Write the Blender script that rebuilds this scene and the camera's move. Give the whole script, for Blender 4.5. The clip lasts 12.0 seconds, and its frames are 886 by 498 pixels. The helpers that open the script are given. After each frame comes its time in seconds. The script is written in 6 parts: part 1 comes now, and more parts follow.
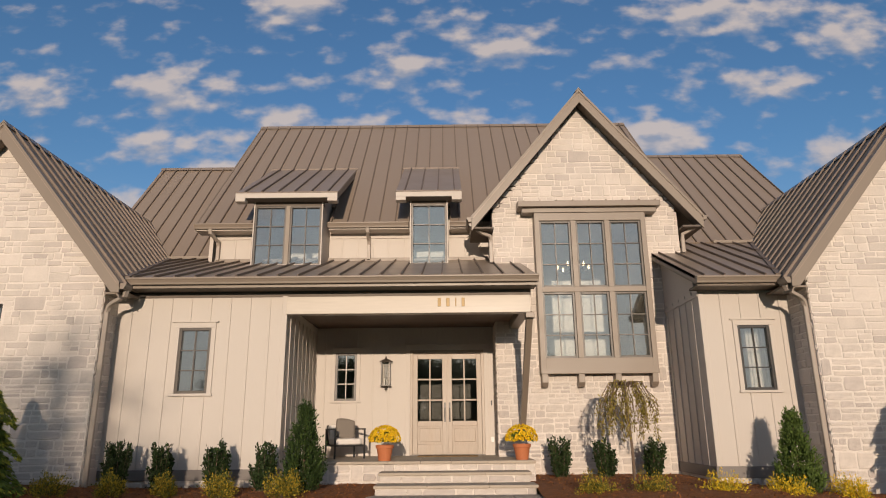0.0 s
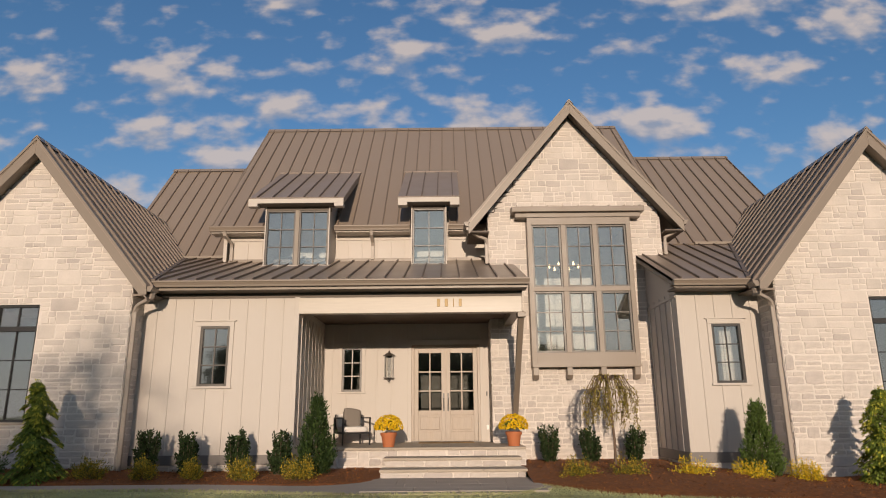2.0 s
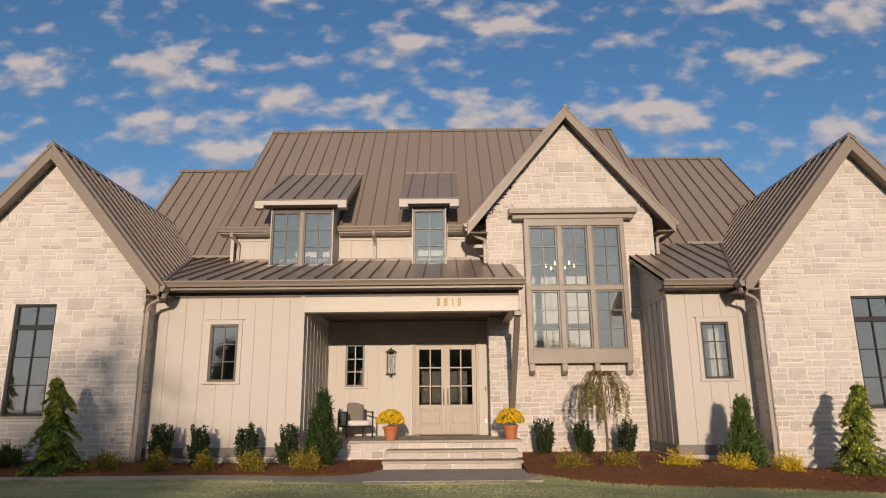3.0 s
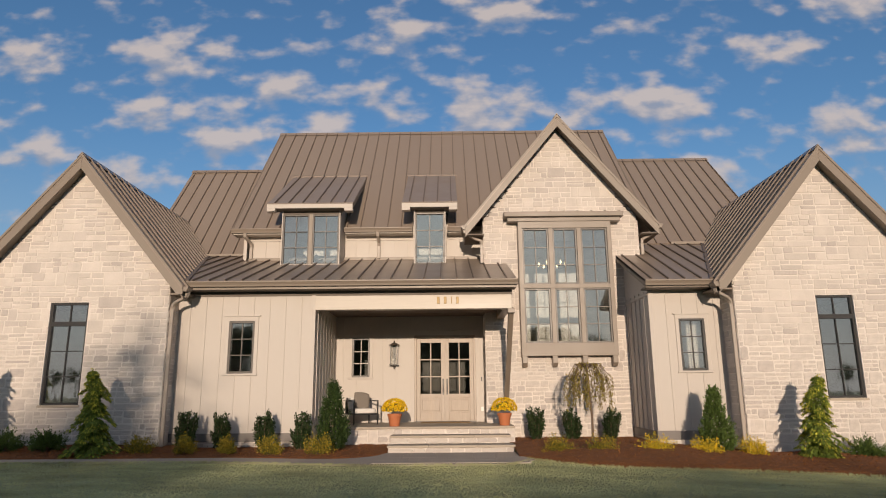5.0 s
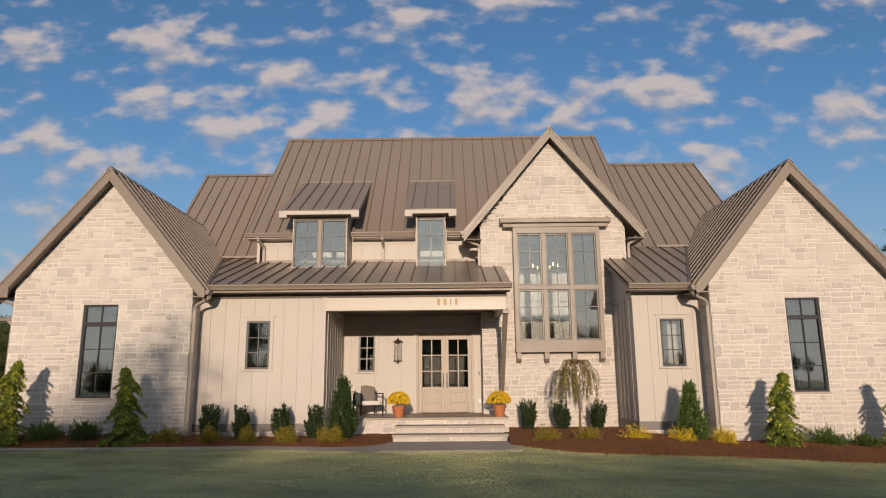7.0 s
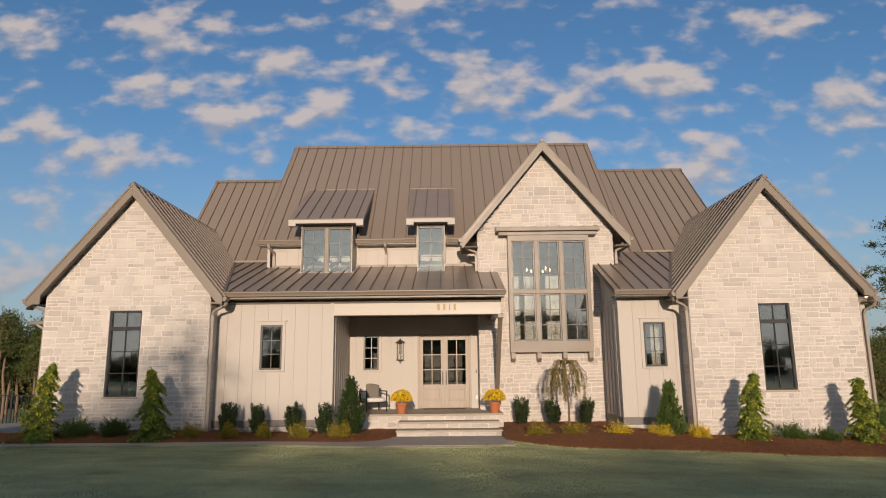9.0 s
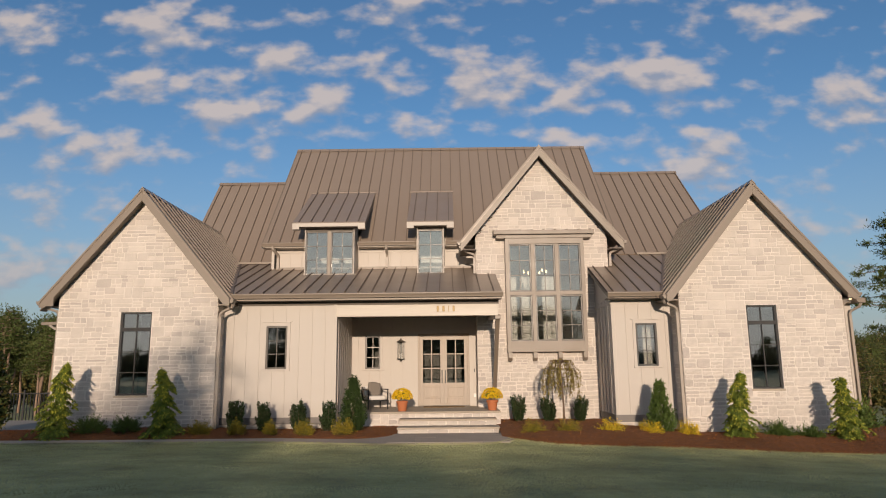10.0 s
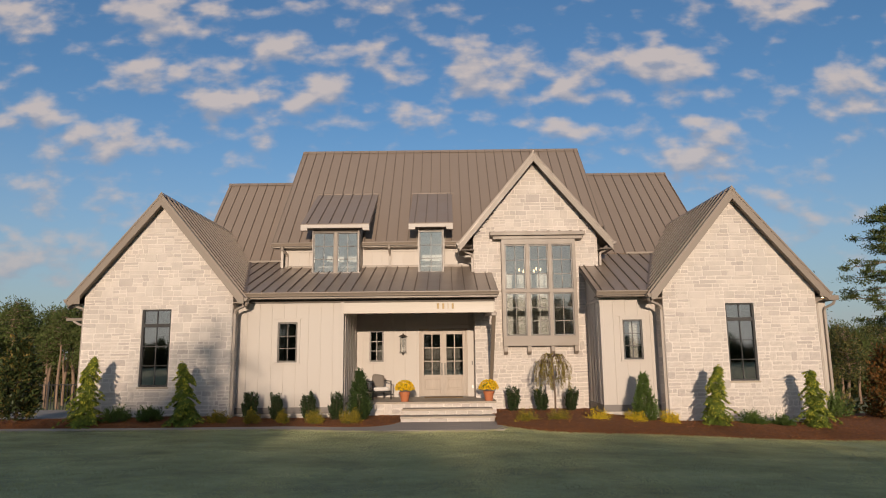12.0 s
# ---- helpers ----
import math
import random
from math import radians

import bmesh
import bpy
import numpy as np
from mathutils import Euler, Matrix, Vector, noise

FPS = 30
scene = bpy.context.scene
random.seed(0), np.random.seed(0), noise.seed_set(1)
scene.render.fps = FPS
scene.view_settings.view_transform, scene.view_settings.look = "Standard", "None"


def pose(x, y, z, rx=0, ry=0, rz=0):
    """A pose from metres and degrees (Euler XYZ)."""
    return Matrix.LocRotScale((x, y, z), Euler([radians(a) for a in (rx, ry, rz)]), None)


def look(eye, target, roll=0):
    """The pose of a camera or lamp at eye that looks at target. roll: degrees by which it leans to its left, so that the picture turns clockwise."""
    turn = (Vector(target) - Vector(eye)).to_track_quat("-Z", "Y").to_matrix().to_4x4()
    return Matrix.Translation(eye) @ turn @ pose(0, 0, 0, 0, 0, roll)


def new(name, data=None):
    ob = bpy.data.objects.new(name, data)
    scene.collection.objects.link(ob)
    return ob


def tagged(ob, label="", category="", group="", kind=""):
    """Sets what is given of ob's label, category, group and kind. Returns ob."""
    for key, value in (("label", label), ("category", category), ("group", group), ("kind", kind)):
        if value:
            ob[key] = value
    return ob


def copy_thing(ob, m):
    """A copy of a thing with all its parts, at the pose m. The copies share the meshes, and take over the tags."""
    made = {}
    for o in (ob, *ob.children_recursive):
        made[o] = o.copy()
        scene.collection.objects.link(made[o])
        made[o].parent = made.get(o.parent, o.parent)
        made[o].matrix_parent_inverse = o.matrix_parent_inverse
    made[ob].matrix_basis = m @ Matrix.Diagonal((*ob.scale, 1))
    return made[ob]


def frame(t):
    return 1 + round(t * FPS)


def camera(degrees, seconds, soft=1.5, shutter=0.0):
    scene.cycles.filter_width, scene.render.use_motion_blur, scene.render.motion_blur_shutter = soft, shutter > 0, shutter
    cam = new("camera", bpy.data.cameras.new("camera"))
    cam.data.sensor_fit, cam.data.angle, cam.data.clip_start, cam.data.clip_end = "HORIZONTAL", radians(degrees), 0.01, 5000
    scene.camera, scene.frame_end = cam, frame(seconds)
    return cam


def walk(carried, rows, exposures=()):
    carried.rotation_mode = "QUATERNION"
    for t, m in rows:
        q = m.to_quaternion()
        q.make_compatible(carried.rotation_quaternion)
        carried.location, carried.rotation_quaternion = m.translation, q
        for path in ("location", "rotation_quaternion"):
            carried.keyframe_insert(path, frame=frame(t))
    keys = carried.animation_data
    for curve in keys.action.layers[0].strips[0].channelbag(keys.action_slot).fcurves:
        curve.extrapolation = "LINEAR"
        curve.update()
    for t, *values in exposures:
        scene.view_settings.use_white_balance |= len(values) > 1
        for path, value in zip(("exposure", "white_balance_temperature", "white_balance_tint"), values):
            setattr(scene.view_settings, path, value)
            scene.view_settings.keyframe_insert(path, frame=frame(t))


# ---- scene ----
cam = camera(68.5, 12.0, soft=1.1)
PATH = [
    (0, (-0.15, -13.205, 1.209), (-0.159, -11.276, 1.738), -0.5),
    (0.5, (-0.146, -13.521, 1.24), (-0.154, -11.589, 1.758), -0.5),
    (1, (-0.136, -13.841, 1.249), (-0.145, -11.907, 1.759), -0.5),
    (1.5, (-0.135, -14.149, 1.277), (-0.142, -12.212, 1.776), -0.5),
    (2, (-0.117, -14.473, 1.297), (-0.126, -12.534, 1.785), -0.5),
    (2.5, (-0.094, -14.784, 1.285), (-0.105, -12.843, 1.766), -0.5),
    (3, (-0.083, -15.104, 1.309), (-0.095, -13.16, 1.78), -0.5),
    (5, (-0.072, -16.484, 1.377), (-0.083, -14.531, 1.81), -0.5),
    (5.5, (-0.062, -16.857, 1.405), (-0.074, -14.902, 1.829), -0.5),
    (6, (-0.05, -17.236, 1.428), (-0.063, -15.279, 1.843), -0.5),
    (6.5, (-0.038, -17.604, 1.479), (-0.052, -15.646, 1.885), -0.5),
    (7, (-0.026, -17.974, 1.524), (-0.041, -16.014, 1.924), -0.5),
    (9, (-0.022, -19.464, 1.85), (-0.034, -17.497, 2.215), -0.6),
    (9.5, (-0.01, -19.816, 1.929), (-0.022, -17.848, 2.286), -0.6),
    (10, (-0.004, -20.18, 1.963), (-0.015, -18.211, 2.315), -0.6),
    (10.5, (0.024, -20.529, 2.013), (0.011, -18.559, 2.355), -0.6),
    (11, (0.011, -20.9, 2.044), (-0.001, -18.929, 2.379), -0.6),
    (11.5, (0.001, -21.268, 2.044), (-0.01, -19.295, 2.374), -0.6),
    (12, (0.0, -21.612, 2.084), (-0.01, -19.638, 2.406), -0.6),
]
walk(cam, [(t, look(eye, target, roll)) for t, eye, target, roll in PATH])

# ---- world, sun and exposure ----
SUN_EL, SUN_AZ = 8.5, 1.0          # degrees above the horizon; degrees from straight behind the viewer
scene.view_settings.exposure = 0.0
world = bpy.data.worlds.new("sky_world")
scene.world = world
world.use_nodes = True
wn, wl = world.node_tree.nodes, world.node_tree.links
wn.clear()


def wnode(kind, **values):
    n = wn.new(kind)
    for key, value in values.items():
        n.inputs[key].default_value = value
    return n


def wmath(op, a, b=None, clamp=False):
    n = wn.new("ShaderNodeMath")
    n.operation, n.use_clamp = op, clamp
    for i, v in enumerate((a, b)):
        if v is None:
            continue
        if isinstance(v, (int, float)):
            n.inputs[i].default_value = v
        else:
            wl.new(v, n.inputs[i])
    return n.outputs[0]


sky = wn.new("ShaderNodeTexSky")
sky.sky_type, sky.sun_disc = "NISHITA", False
sky.sun_elevation, sky.sun_rotation = radians(SUN_EL), radians(180 + SUN_AZ)
sky.air_density, sky.dust_density, sky.ozone_density = 1.0, 0.6, 2.0
coord = wn.new("ShaderNodeTexCoord")
split = wn.new("ShaderNodeSeparateXYZ")
wl.new(coord.outputs["Generated"], split.inputs[0])
# the cloud deck on a plane ahead of the viewer: across and up, as slopes
ahead = wmath("MAXIMUM", wmath("ABSOLUTE", split.outputs[1]), 0.15)
deck = wn.new("ShaderNodeCombineXYZ")
wl.new(wmath("DIVIDE", split.outputs[0], ahead), deck.inputs[0])
wl.new(wmath("DIVIDE", split.outputs[2], ahead), deck.inputs[1])


def wvec(op, a, b):
    n = wn.new("ShaderNodeVectorMath")
    n.operation = op
    for i, v in enumerate((a, b)):
        if isinstance(v, tuple):
            n.inputs[i].default_value = v
        elif v is not None:
            wl.new(v, n.inputs[i])
    return n


# the larger clouds: across, up, half width, half height
CLOUDS = ((-0.21, 0.42, 0.09, 0.038), (0.07, 0.46, 0.09, 0.06), (0.20, 0.44, 0.07, 0.06), (0.18, 0.36, 0.08, 0.024),
          (0.43, 0.34, 0.09, 0.032), (0.65, 0.42, 0.10, 0.07), (0.41, 0.29, 0.09, 0.034), (-0.13, 0.47, 0.10, 0.036),
          (-0.27, 0.50, 0.07, 0.042), (-0.49, 0.45, 0.08, 0.034), (-0.53, 0.34, 0.11, 0.038), (-0.03, 0.38, 0.06, 0.025),
          (-0.66, 0.39, 0.09, 0.033), (-0.64, 0.16, 0.14, 0.05), (0.36, 0.47, 0.09, 0.032), (-0.36, 0.42, 0.06, 0.044),
          (0.48, 0.71, 0.18, 0.05), (0.09, 0.64, 0.10, 0.048), (-0.06, 0.61, 0.07, 0.046), (-0.27, 0.71, 0.08, 0.055),
          (0.56, 0.56, 0.09, 0.05), (-0.70, 0.56, 0.09, 0.05), (-0.48, 0.57, 0.08, 0.045), (0.70, 0.65, 0.08, 0.058))


def noise_of(vector, scale, detail, rough, out="Fac"):
    n = wnode("ShaderNodeTexNoise", Scale=scale, Detail=detail, Roughness=rough)
    wl.new(vector, n.inputs["Vector"])
    return n.outputs[out]


def cloud_field(rise):
    """Density of the clouds, read a little higher up by rise."""
    at = wvec("ADD", deck.outputs[0], (0.0, rise, 0.0)).outputs[0]
    stretched = wvec("MULTIPLY", at, (1.0, 1.7, 1.0)).outputs[0]
    swirl = wvec("SUBTRACT", noise_of(stretched, 11.0, 3.0, 0.55, "Color"), (0.5, 0.5, 0.5)).outputs[0]
    bent = wvec("ADD", at, wvec("MULTIPLY", swirl, (0.13, 0.075, 0.0)).outputs[0]).outputs[0]
    near = None
    for u, v, a, b in CLOUDS:
        away = wvec("LENGTH", wvec("MULTIPLY", wvec("SUBTRACT", bent, (u, v, 0.0)).outputs[0], (1 / a, 1 / b, 0.0)).outputs[0], None).outputs["Value"]
        near = away if near is None else wmath("MINIMUM", near, away)
    body = wmath("SUBTRACT", 1.0, near)
    body = wmath("MULTIPLY", wmath("MAXIMUM", body, -0.22), 0.50)
    puffs = wmath("MULTIPLY", wmath("SUBTRACT", noise_of(stretched, 18.0, 4.0, 0.46), 0.5), 1.5)
    banks = wmath("MULTIPLY", wmath("SUBTRACT", noise_of(stretched, 4.0, 2.0, 0.5), 0.37), 0.9)
    return wmath("ADD", wmath("ADD", body, puffs), banks)


field, above = cloud_field(0.0), cloud_field(0.022)
cover = wn.new("ShaderNodeValToRGB")
cover.color_ramp.elements[0].position, cover.color_ramp.elements[1].position = -0.06, 0.56
cover.color_ramp.interpolation = "EASE"
wl.new(field, cover.inputs[0])
# lit tops, grey undersides
shade = wn.new("ShaderNodeValToRGB")
shade.color_ramp.elements[0].position, shade.color_ramp.elements[1].position = 0.22, 0.72
shade.color_ramp.elements[0].color, shade.color_ramp.elements[1].color = (0.32, 0.335, 0.40, 1), (0.62, 0.525, 0.475, 1)
wl.new(wmath("ADD", wmath("MULTIPLY", wmath("SUBTRACT", field, above), 1.1), 0.45), shade.inputs[0])
tint = wn.new("ShaderNodeMix")
tint.data_type, tint.blend_type = "RGBA", "MULTIPLY"
tint.inputs[0].default_value = 1.0
wl.new(sky.outputs[0], tint.inputs[6])
tint.inputs[7].default_value = (0.72, 0.98, 1.22, 1)
skyscale = wn.new("ShaderNodeVectorMath")
skyscale.operation = "SCALE"
skyscale.inputs["Scale"].default_value = 0.118
wl.new(tint.outputs[2], skyscale.inputs[0])
mixed = wn.new("ShaderNodeMix")
mixed.data_type = "RGBA"
wl.new(wmath("MULTIPLY", cover.outputs[0], 0.82), mixed.inputs[0])
wl.new(skyscale.outputs[0], mixed.inputs[6])
wl.new(shade.outputs[0], mixed.inputs[7])
haze = wn.new("ShaderNodeMix")
haze.data_type = "RGBA"
low = wmath("POWER", wmath("SUBTRACT", 1.0, wmath("MULTIPLY", wmath("ABSOLUTE", split.outputs[2]), 2.6), clamp=True), 1.6)
wl.new(wmath("MULTIPLY", low, 0.85), haze.inputs[0])
wl.new(mixed.outputs[2], haze.inputs[6])
haze.inputs[7].default_value = (0.345, 0.365, 0.42, 1)
# the whiter sky round the low sun
glare = wn.new("ShaderNodeMix")
glare.data_type = "RGBA"
sunward = wmath("MULTIPLY", wmath("POWER", wmath("MULTIPLY", split.outputs[1], -1.0, clamp=True), 1.5), wmath("SUBTRACT", 1.0, wmath("MULTIPLY", split.outputs[2], 1.15), clamp=True))
wl.new(wmath("MULTIPLY", sunward, 0.9), glare.inputs[0])
wl.new(haze.outputs[2], glare.inputs[6])
glare.inputs[7].default_value = (0.74, 0.70, 0.66, 1)
back = wnode("ShaderNodeBackground", Strength=1.0)
wl.new(glare.outputs[2], back.inputs[0])
wl.new(back.outputs[0], wn.new("ShaderNodeOutputWorld").inputs[0])

sun_data = bpy.data.lights.new("sun", "SUN")
sun_data.energy, sun_data.angle, sun_data.color = 4.0, radians(0.6), (1.0, 0.80, 0.62)
sun = new("sun", sun_data)
_az, _el = radians(SUN_AZ), radians(SUN_EL)
SUN_FROM = Vector((math.sin(_az) * math.cos(_el), -math.cos(_az) * math.cos(_el), math.sin(_el)))
sun.matrix_world = look(SUN_FROM * 100, (0, 0, 0))

# ---- materials ----
rng = random.Random(7)


def material(name, color, rough=0.7, metal=0.0, spread=0.12, scale=6.0, fine=60.0, bump=0.15, per_object=0.0, per_island=0.0,
             spec=0.5, stretch=(1, 1, 1), second=None, amount=0.5, trans=0.0, sheen=0.0):
    """Two scales of variation over a base colour, a fine relief, and a shift from piece to piece."""
    m = bpy.data.materials.new(name)
    m.use_nodes = True
    n, l = m.node_tree.nodes, m.node_tree.links
    b = n["Principled BSDF"]
    b.inputs["Roughness"].default_value, b.inputs["Metallic"].default_value = rough, metal
    b.inputs["Specular IOR Level"].default_value = spec
    tc = n.new("ShaderNodeTexCoord")
    mp = n.new("ShaderNodeMapping")
    mp.inputs["Scale"].default_value = stretch
    l.new(tc.outputs["Object"], mp.inputs[0])

    def noise_at(s, detail=4.0):
        t = n.new("ShaderNodeTexNoise")
        t.inputs["Scale"].default_value, t.inputs["Detail"].default_value = s, detail
        l.new(mp.outputs[0], t.inputs["Vector"])
        return t.outputs["Fac"]

    def math_of(op, a, c):
        t = n.new("ShaderNodeMath")
        t.operation = op
        for i, v in enumerate((a, c)):
            if isinstance(v, (int, float)):
                t.inputs[i].default_value = v
            else:
                l.new(v, t.inputs[i])
        return t.outputs[0]

    coarse, grain = noise_at(scale), noise_at(fine, 6.0)
    value = math_of("ADD", math_of("MULTIPLY", math_of("SUBTRACT", coarse, 0.5), spread * 3), math_of("MULTIPLY", math_of("SUBTRACT", grain, 0.5), spread * 1.6))
    if per_object:
        info = n.new("ShaderNodeObjectInfo")
        value = math_of("ADD", value, math_of("MULTIPLY", math_of("SUBTRACT", info.outputs["Random"], 0.5), per_object * 2))
    if per_island:
        geo = n.new("ShaderNodeNewGeometry")
        value = math_of("ADD", value, math_of("MULTIPLY", math_of("SUBTRACT", geo.outputs["Random Per Island"], 0.5), per_island * 2))
    hsv = n.new("ShaderNodeHueSaturation")
    l.new(math_of("ADD", value, 1.0), hsv.inputs["Value"])
    if second:
        mx = n.new("ShaderNodeMix")
        mx.data_type = "RGBA"
        mx.inputs[6].default_value, mx.inputs[7].default_value = (*color, 1), (*second, 1)
        pick = noise_at(scale * 0.6, 2.0)
        if per_object:
            pick = info.outputs["Random"]
        elif per_island:
            pick = geo.outputs["Random Per Island"]
        if per_object or per_island:
            pick = math_of("FRACT", math_of("MULTIPLY", pick, 7.31), 0.0)
        rp = n.new("ShaderNodeValToRGB")
        rp.color_ramp.elements[0].position, rp.color_ramp.elements[1].position = max(0.0, 1 - amount - 0.12), min(1.0, 1 - amount + 0.12)
        l.new(pick, rp.inputs[0])
        l.new(rp.outputs[0], mx.inputs[0])
        l.new(mx.outputs[2], hsv.inputs["Color"])
    else:
        hsv.inputs["Color"].default_value = (*color, 1)
    l.new(hsv.outputs[0], b.inputs["Base Color"])
    if bump:
        bp = n.new("ShaderNodeBump")
        bp.inputs["Strength"].default_value, bp.inputs["Distance"].default_value = bump, 0.02
        l.new(math_of("ADD", grain, coarse), bp.inputs["Height"])
        l.new(bp.outputs[0], b.inputs["Normal"])
    if rough > 0.25 and metal < 0.9:
        l.new(math_of("ADD", math_of("MULTIPLY", math_of("SUBTRACT", coarse, 0.5), 0.25), rough), b.inputs["Roughness"])
    if trans:
        out = n["Material Output"]
        tl = n.new("ShaderNodeBsdfTranslucent")
        l.new(hsv.outputs[0], tl.inputs[0])
        ms = n.new("ShaderNodeMixShader")
        ms.inputs[0].default_value = trans
        l.new(b.outputs[0], ms.inputs[1])
        l.new(tl.outputs[0], ms.inputs[2])
        l.new(ms.outputs[0], out.inputs[0])
    return m


def glass_material(name, reflect=0.40, clear_tint=(0.42, 0.45, 0.46)):
    """A clear pane: see-through, with a mirror share that grows towards grazing angles."""
    m = bpy.data.materials.new(name)
    m.use_nodes = True
    n, l = m.node_tree.nodes, m.node_tree.links
    out = n["Material Output"]
    n.remove(n["Principled BSDF"])
    clear, mirror, ms = n.new("ShaderNodeBsdfTransparent"), n.new("ShaderNodeBsdfGlossy"), n.new("ShaderNodeMixShader")
    clear.inputs[0].default_value = (*clear_tint, 1)
    mirror.inputs["Roughness"].default_value = 0.015
    wave = n.new("ShaderNodeTexNoise")
    wave.inputs["Scale"].default_value = 1.6
    bp = n.new("ShaderNodeBump")
    bp.inputs["Strength"].default_value, bp.inputs["Distance"].default_value = 0.03, 0.03
    l.new(wave.outputs["Fac"], bp.inputs["Height"])
    l.new(bp.outputs[0], mirror.inputs["Normal"])
    fr = n.new("ShaderNodeFresnel")
    fr.inputs["IOR"].default_value = 1.5
    ad = n.new("ShaderNodeMath")
    ad.operation, ad.use_clamp = "ADD", True
    ad.inputs[1].default_value = reflect
    l.new(fr.outputs[0], ad.inputs[0])
    l.new(ad.outputs[0], ms.inputs[0])
    l.new(clear.outputs[0], ms.inputs[1])
    l.new(mirror.outputs[0], ms.inputs[2])
    l.new(ms.outputs[0], out.inputs[0])
    return m


def glow_material(name, color, strength):
    m = bpy.data.materials.new(name)
    m.use_nodes = True
    b = m.node_tree.nodes["Principled BSDF"]
    b.inputs["Base Color"].default_value = (*color, 1)
    b.inputs["Emission Color"].default_value = (*color, 1)
    b.inputs["Emission Strength"].default_value = strength
    return m


STONE = material("limestone", (0.56, 0.50, 0.445), 0.85, spread=0.15, scale=2.5, fine=30, bump=0.5, per_object=0.07, second=(0.475, 0.42, 0.38), amount=0.26)
STONE_J = material("limestone_joined", (0.56, 0.50, 0.445), 0.85, spread=0.12, scale=2.5, fine=30, bump=0.5, per_island=0.07, second=(0.475, 0.42, 0.38), amount=0.26)
MORTAR = material("pale_mortar", (0.66, 0.60, 0.54), 0.92, spread=0.14, scale=1.5, fine=80, bump=0.6)
BOARD = material("painted_board", (0.475, 0.425, 0.375), 0.55, spread=0.03, scale=2.0, fine=40, bump=0.05, stretch=(1, 1, 0.15))
ROOF = material("metal_roof", (0.285, 0.225, 0.175), 0.35, metal=0.1, spread=0.03, scale=1.2, fine=12, bump=0.03, spec=0.5)
# darker than ROOF to carry the shade along the ribs; flashings use it too
SEAM = material("seam_shade_and_flashing", (0.175, 0.135, 0.105), 0.5, metal=0.1, spread=0.03, scale=1.2, fine=12, bump=0.03)
TRIM = material("taupe_trim", (0.215, 0.172, 0.133), 0.45, spread=0.03, scale=2, fine=40, bump=0.03)
PIPE = material("taupe_pipe", (0.33, 0.28, 0.235), 0.45, spread=0.03, scale=2, fine=40, bump=0.03)
# soffit boards, with the dark shade under the eaves put into the colour
SOFFIT_SHADE = material("soffit_and_eave_shade", (0.11, 0.085, 0.065), 0.6, spread=0.06, scale=2, fine=30, bump=0.05)
BASEBAND = material("grey_base_trim", (0.17, 0.15, 0.135), 0.6, spread=0.05, scale=2, fine=30, bump=0.05)
BEAM = material("weathered_beam", (0.47, 0.415, 0.35), 0.45, spread=0.10, scale=2.2, fine=24, bump=0.15, stretch=(0.12, 1, 1))
CEILWOOD = material("stained_ceiling", (0.10, 0.06, 0.035), 0.5, spread=0.12, scale=2, fine=30, bump=0.1, stretch=(0.1, 1, 1))
BLACK = material("black_metal", (0.022, 0.02, 0.019), 0.4, spread=0.06, scale=5, fine=60, bump=0.03)
BRONZE = material("bronze_frame", (0.075, 0.062, 0.05), 0.4, spread=0.05, scale=4, fine=50, bump=0.03)
DOORWOOD = material("limed_oak", (0.32, 0.255, 0.195), 0.45, spread=0.2, scale=2.5, fine=36, bump=0.12, stretch=(1, 1, 0.12))
GLASS = glass_material("window_glass", 0.24, (0.85, 0.87, 0.86))
LAMPGLASS = glass_material("lantern_glass", 0.06, (0.94, 0.95, 0.94))
INNER = material("room_paint", (0.76, 0.73, 0.68), 0.8, spread=0.03, scale=1, fine=20, bump=0.02)
# darker copy of INNER: the gloom of unlit rooms put into the wall colour
ROOM_SHADE = material("room_gloom_in_colour", (0.20, 0.185, 0.165), 0.8, spread=0.03, scale=1, fine=20, bump=0.02)
INFLOOR = material("room_floor", (0.22, 0.15, 0.10), 0.5, spread=0.1, scale=2, fine=20, bump=0.05)
FLAG = material("bluestone_tread", (0.38, 0.32, 0.25), 0.75, spread=0.10, scale=3, fine=40, bump=0.25, per_object=0.06)
CONCRETE = material("concrete_path", (0.40, 0.335, 0.27), 0.85, spread=0.08, scale=1.5, fine=60, bump=0.2)
MULCH = material("bark_mulch", (0.20, 0.068, 0.015), 0.95, spread=0.4, scale=9, fine=60, bump=1.0)
CHIP = material("bark_chips", (0.26, 0.09, 0.02), 0.9, spread=0.3, scale=20, fine=60, bump=0.3, per_island=0.65)
LAWN = material("lawn_soil", (0.31, 0.325, 0.16), 0.9, spread=0.45, scale=0.7, fine=4, bump=0.5)
BLADES = material("grass_blades", (0.42, 0.42, 0.20), 0.7, spread=0.62, scale=0.9, fine=2.6, bump=0.0, per_island=0.04, stretch=(0.5, 1, 1), second=(0.44, 0.43, 0.24), amount=0.3, spec=0.1, trans=0.2)


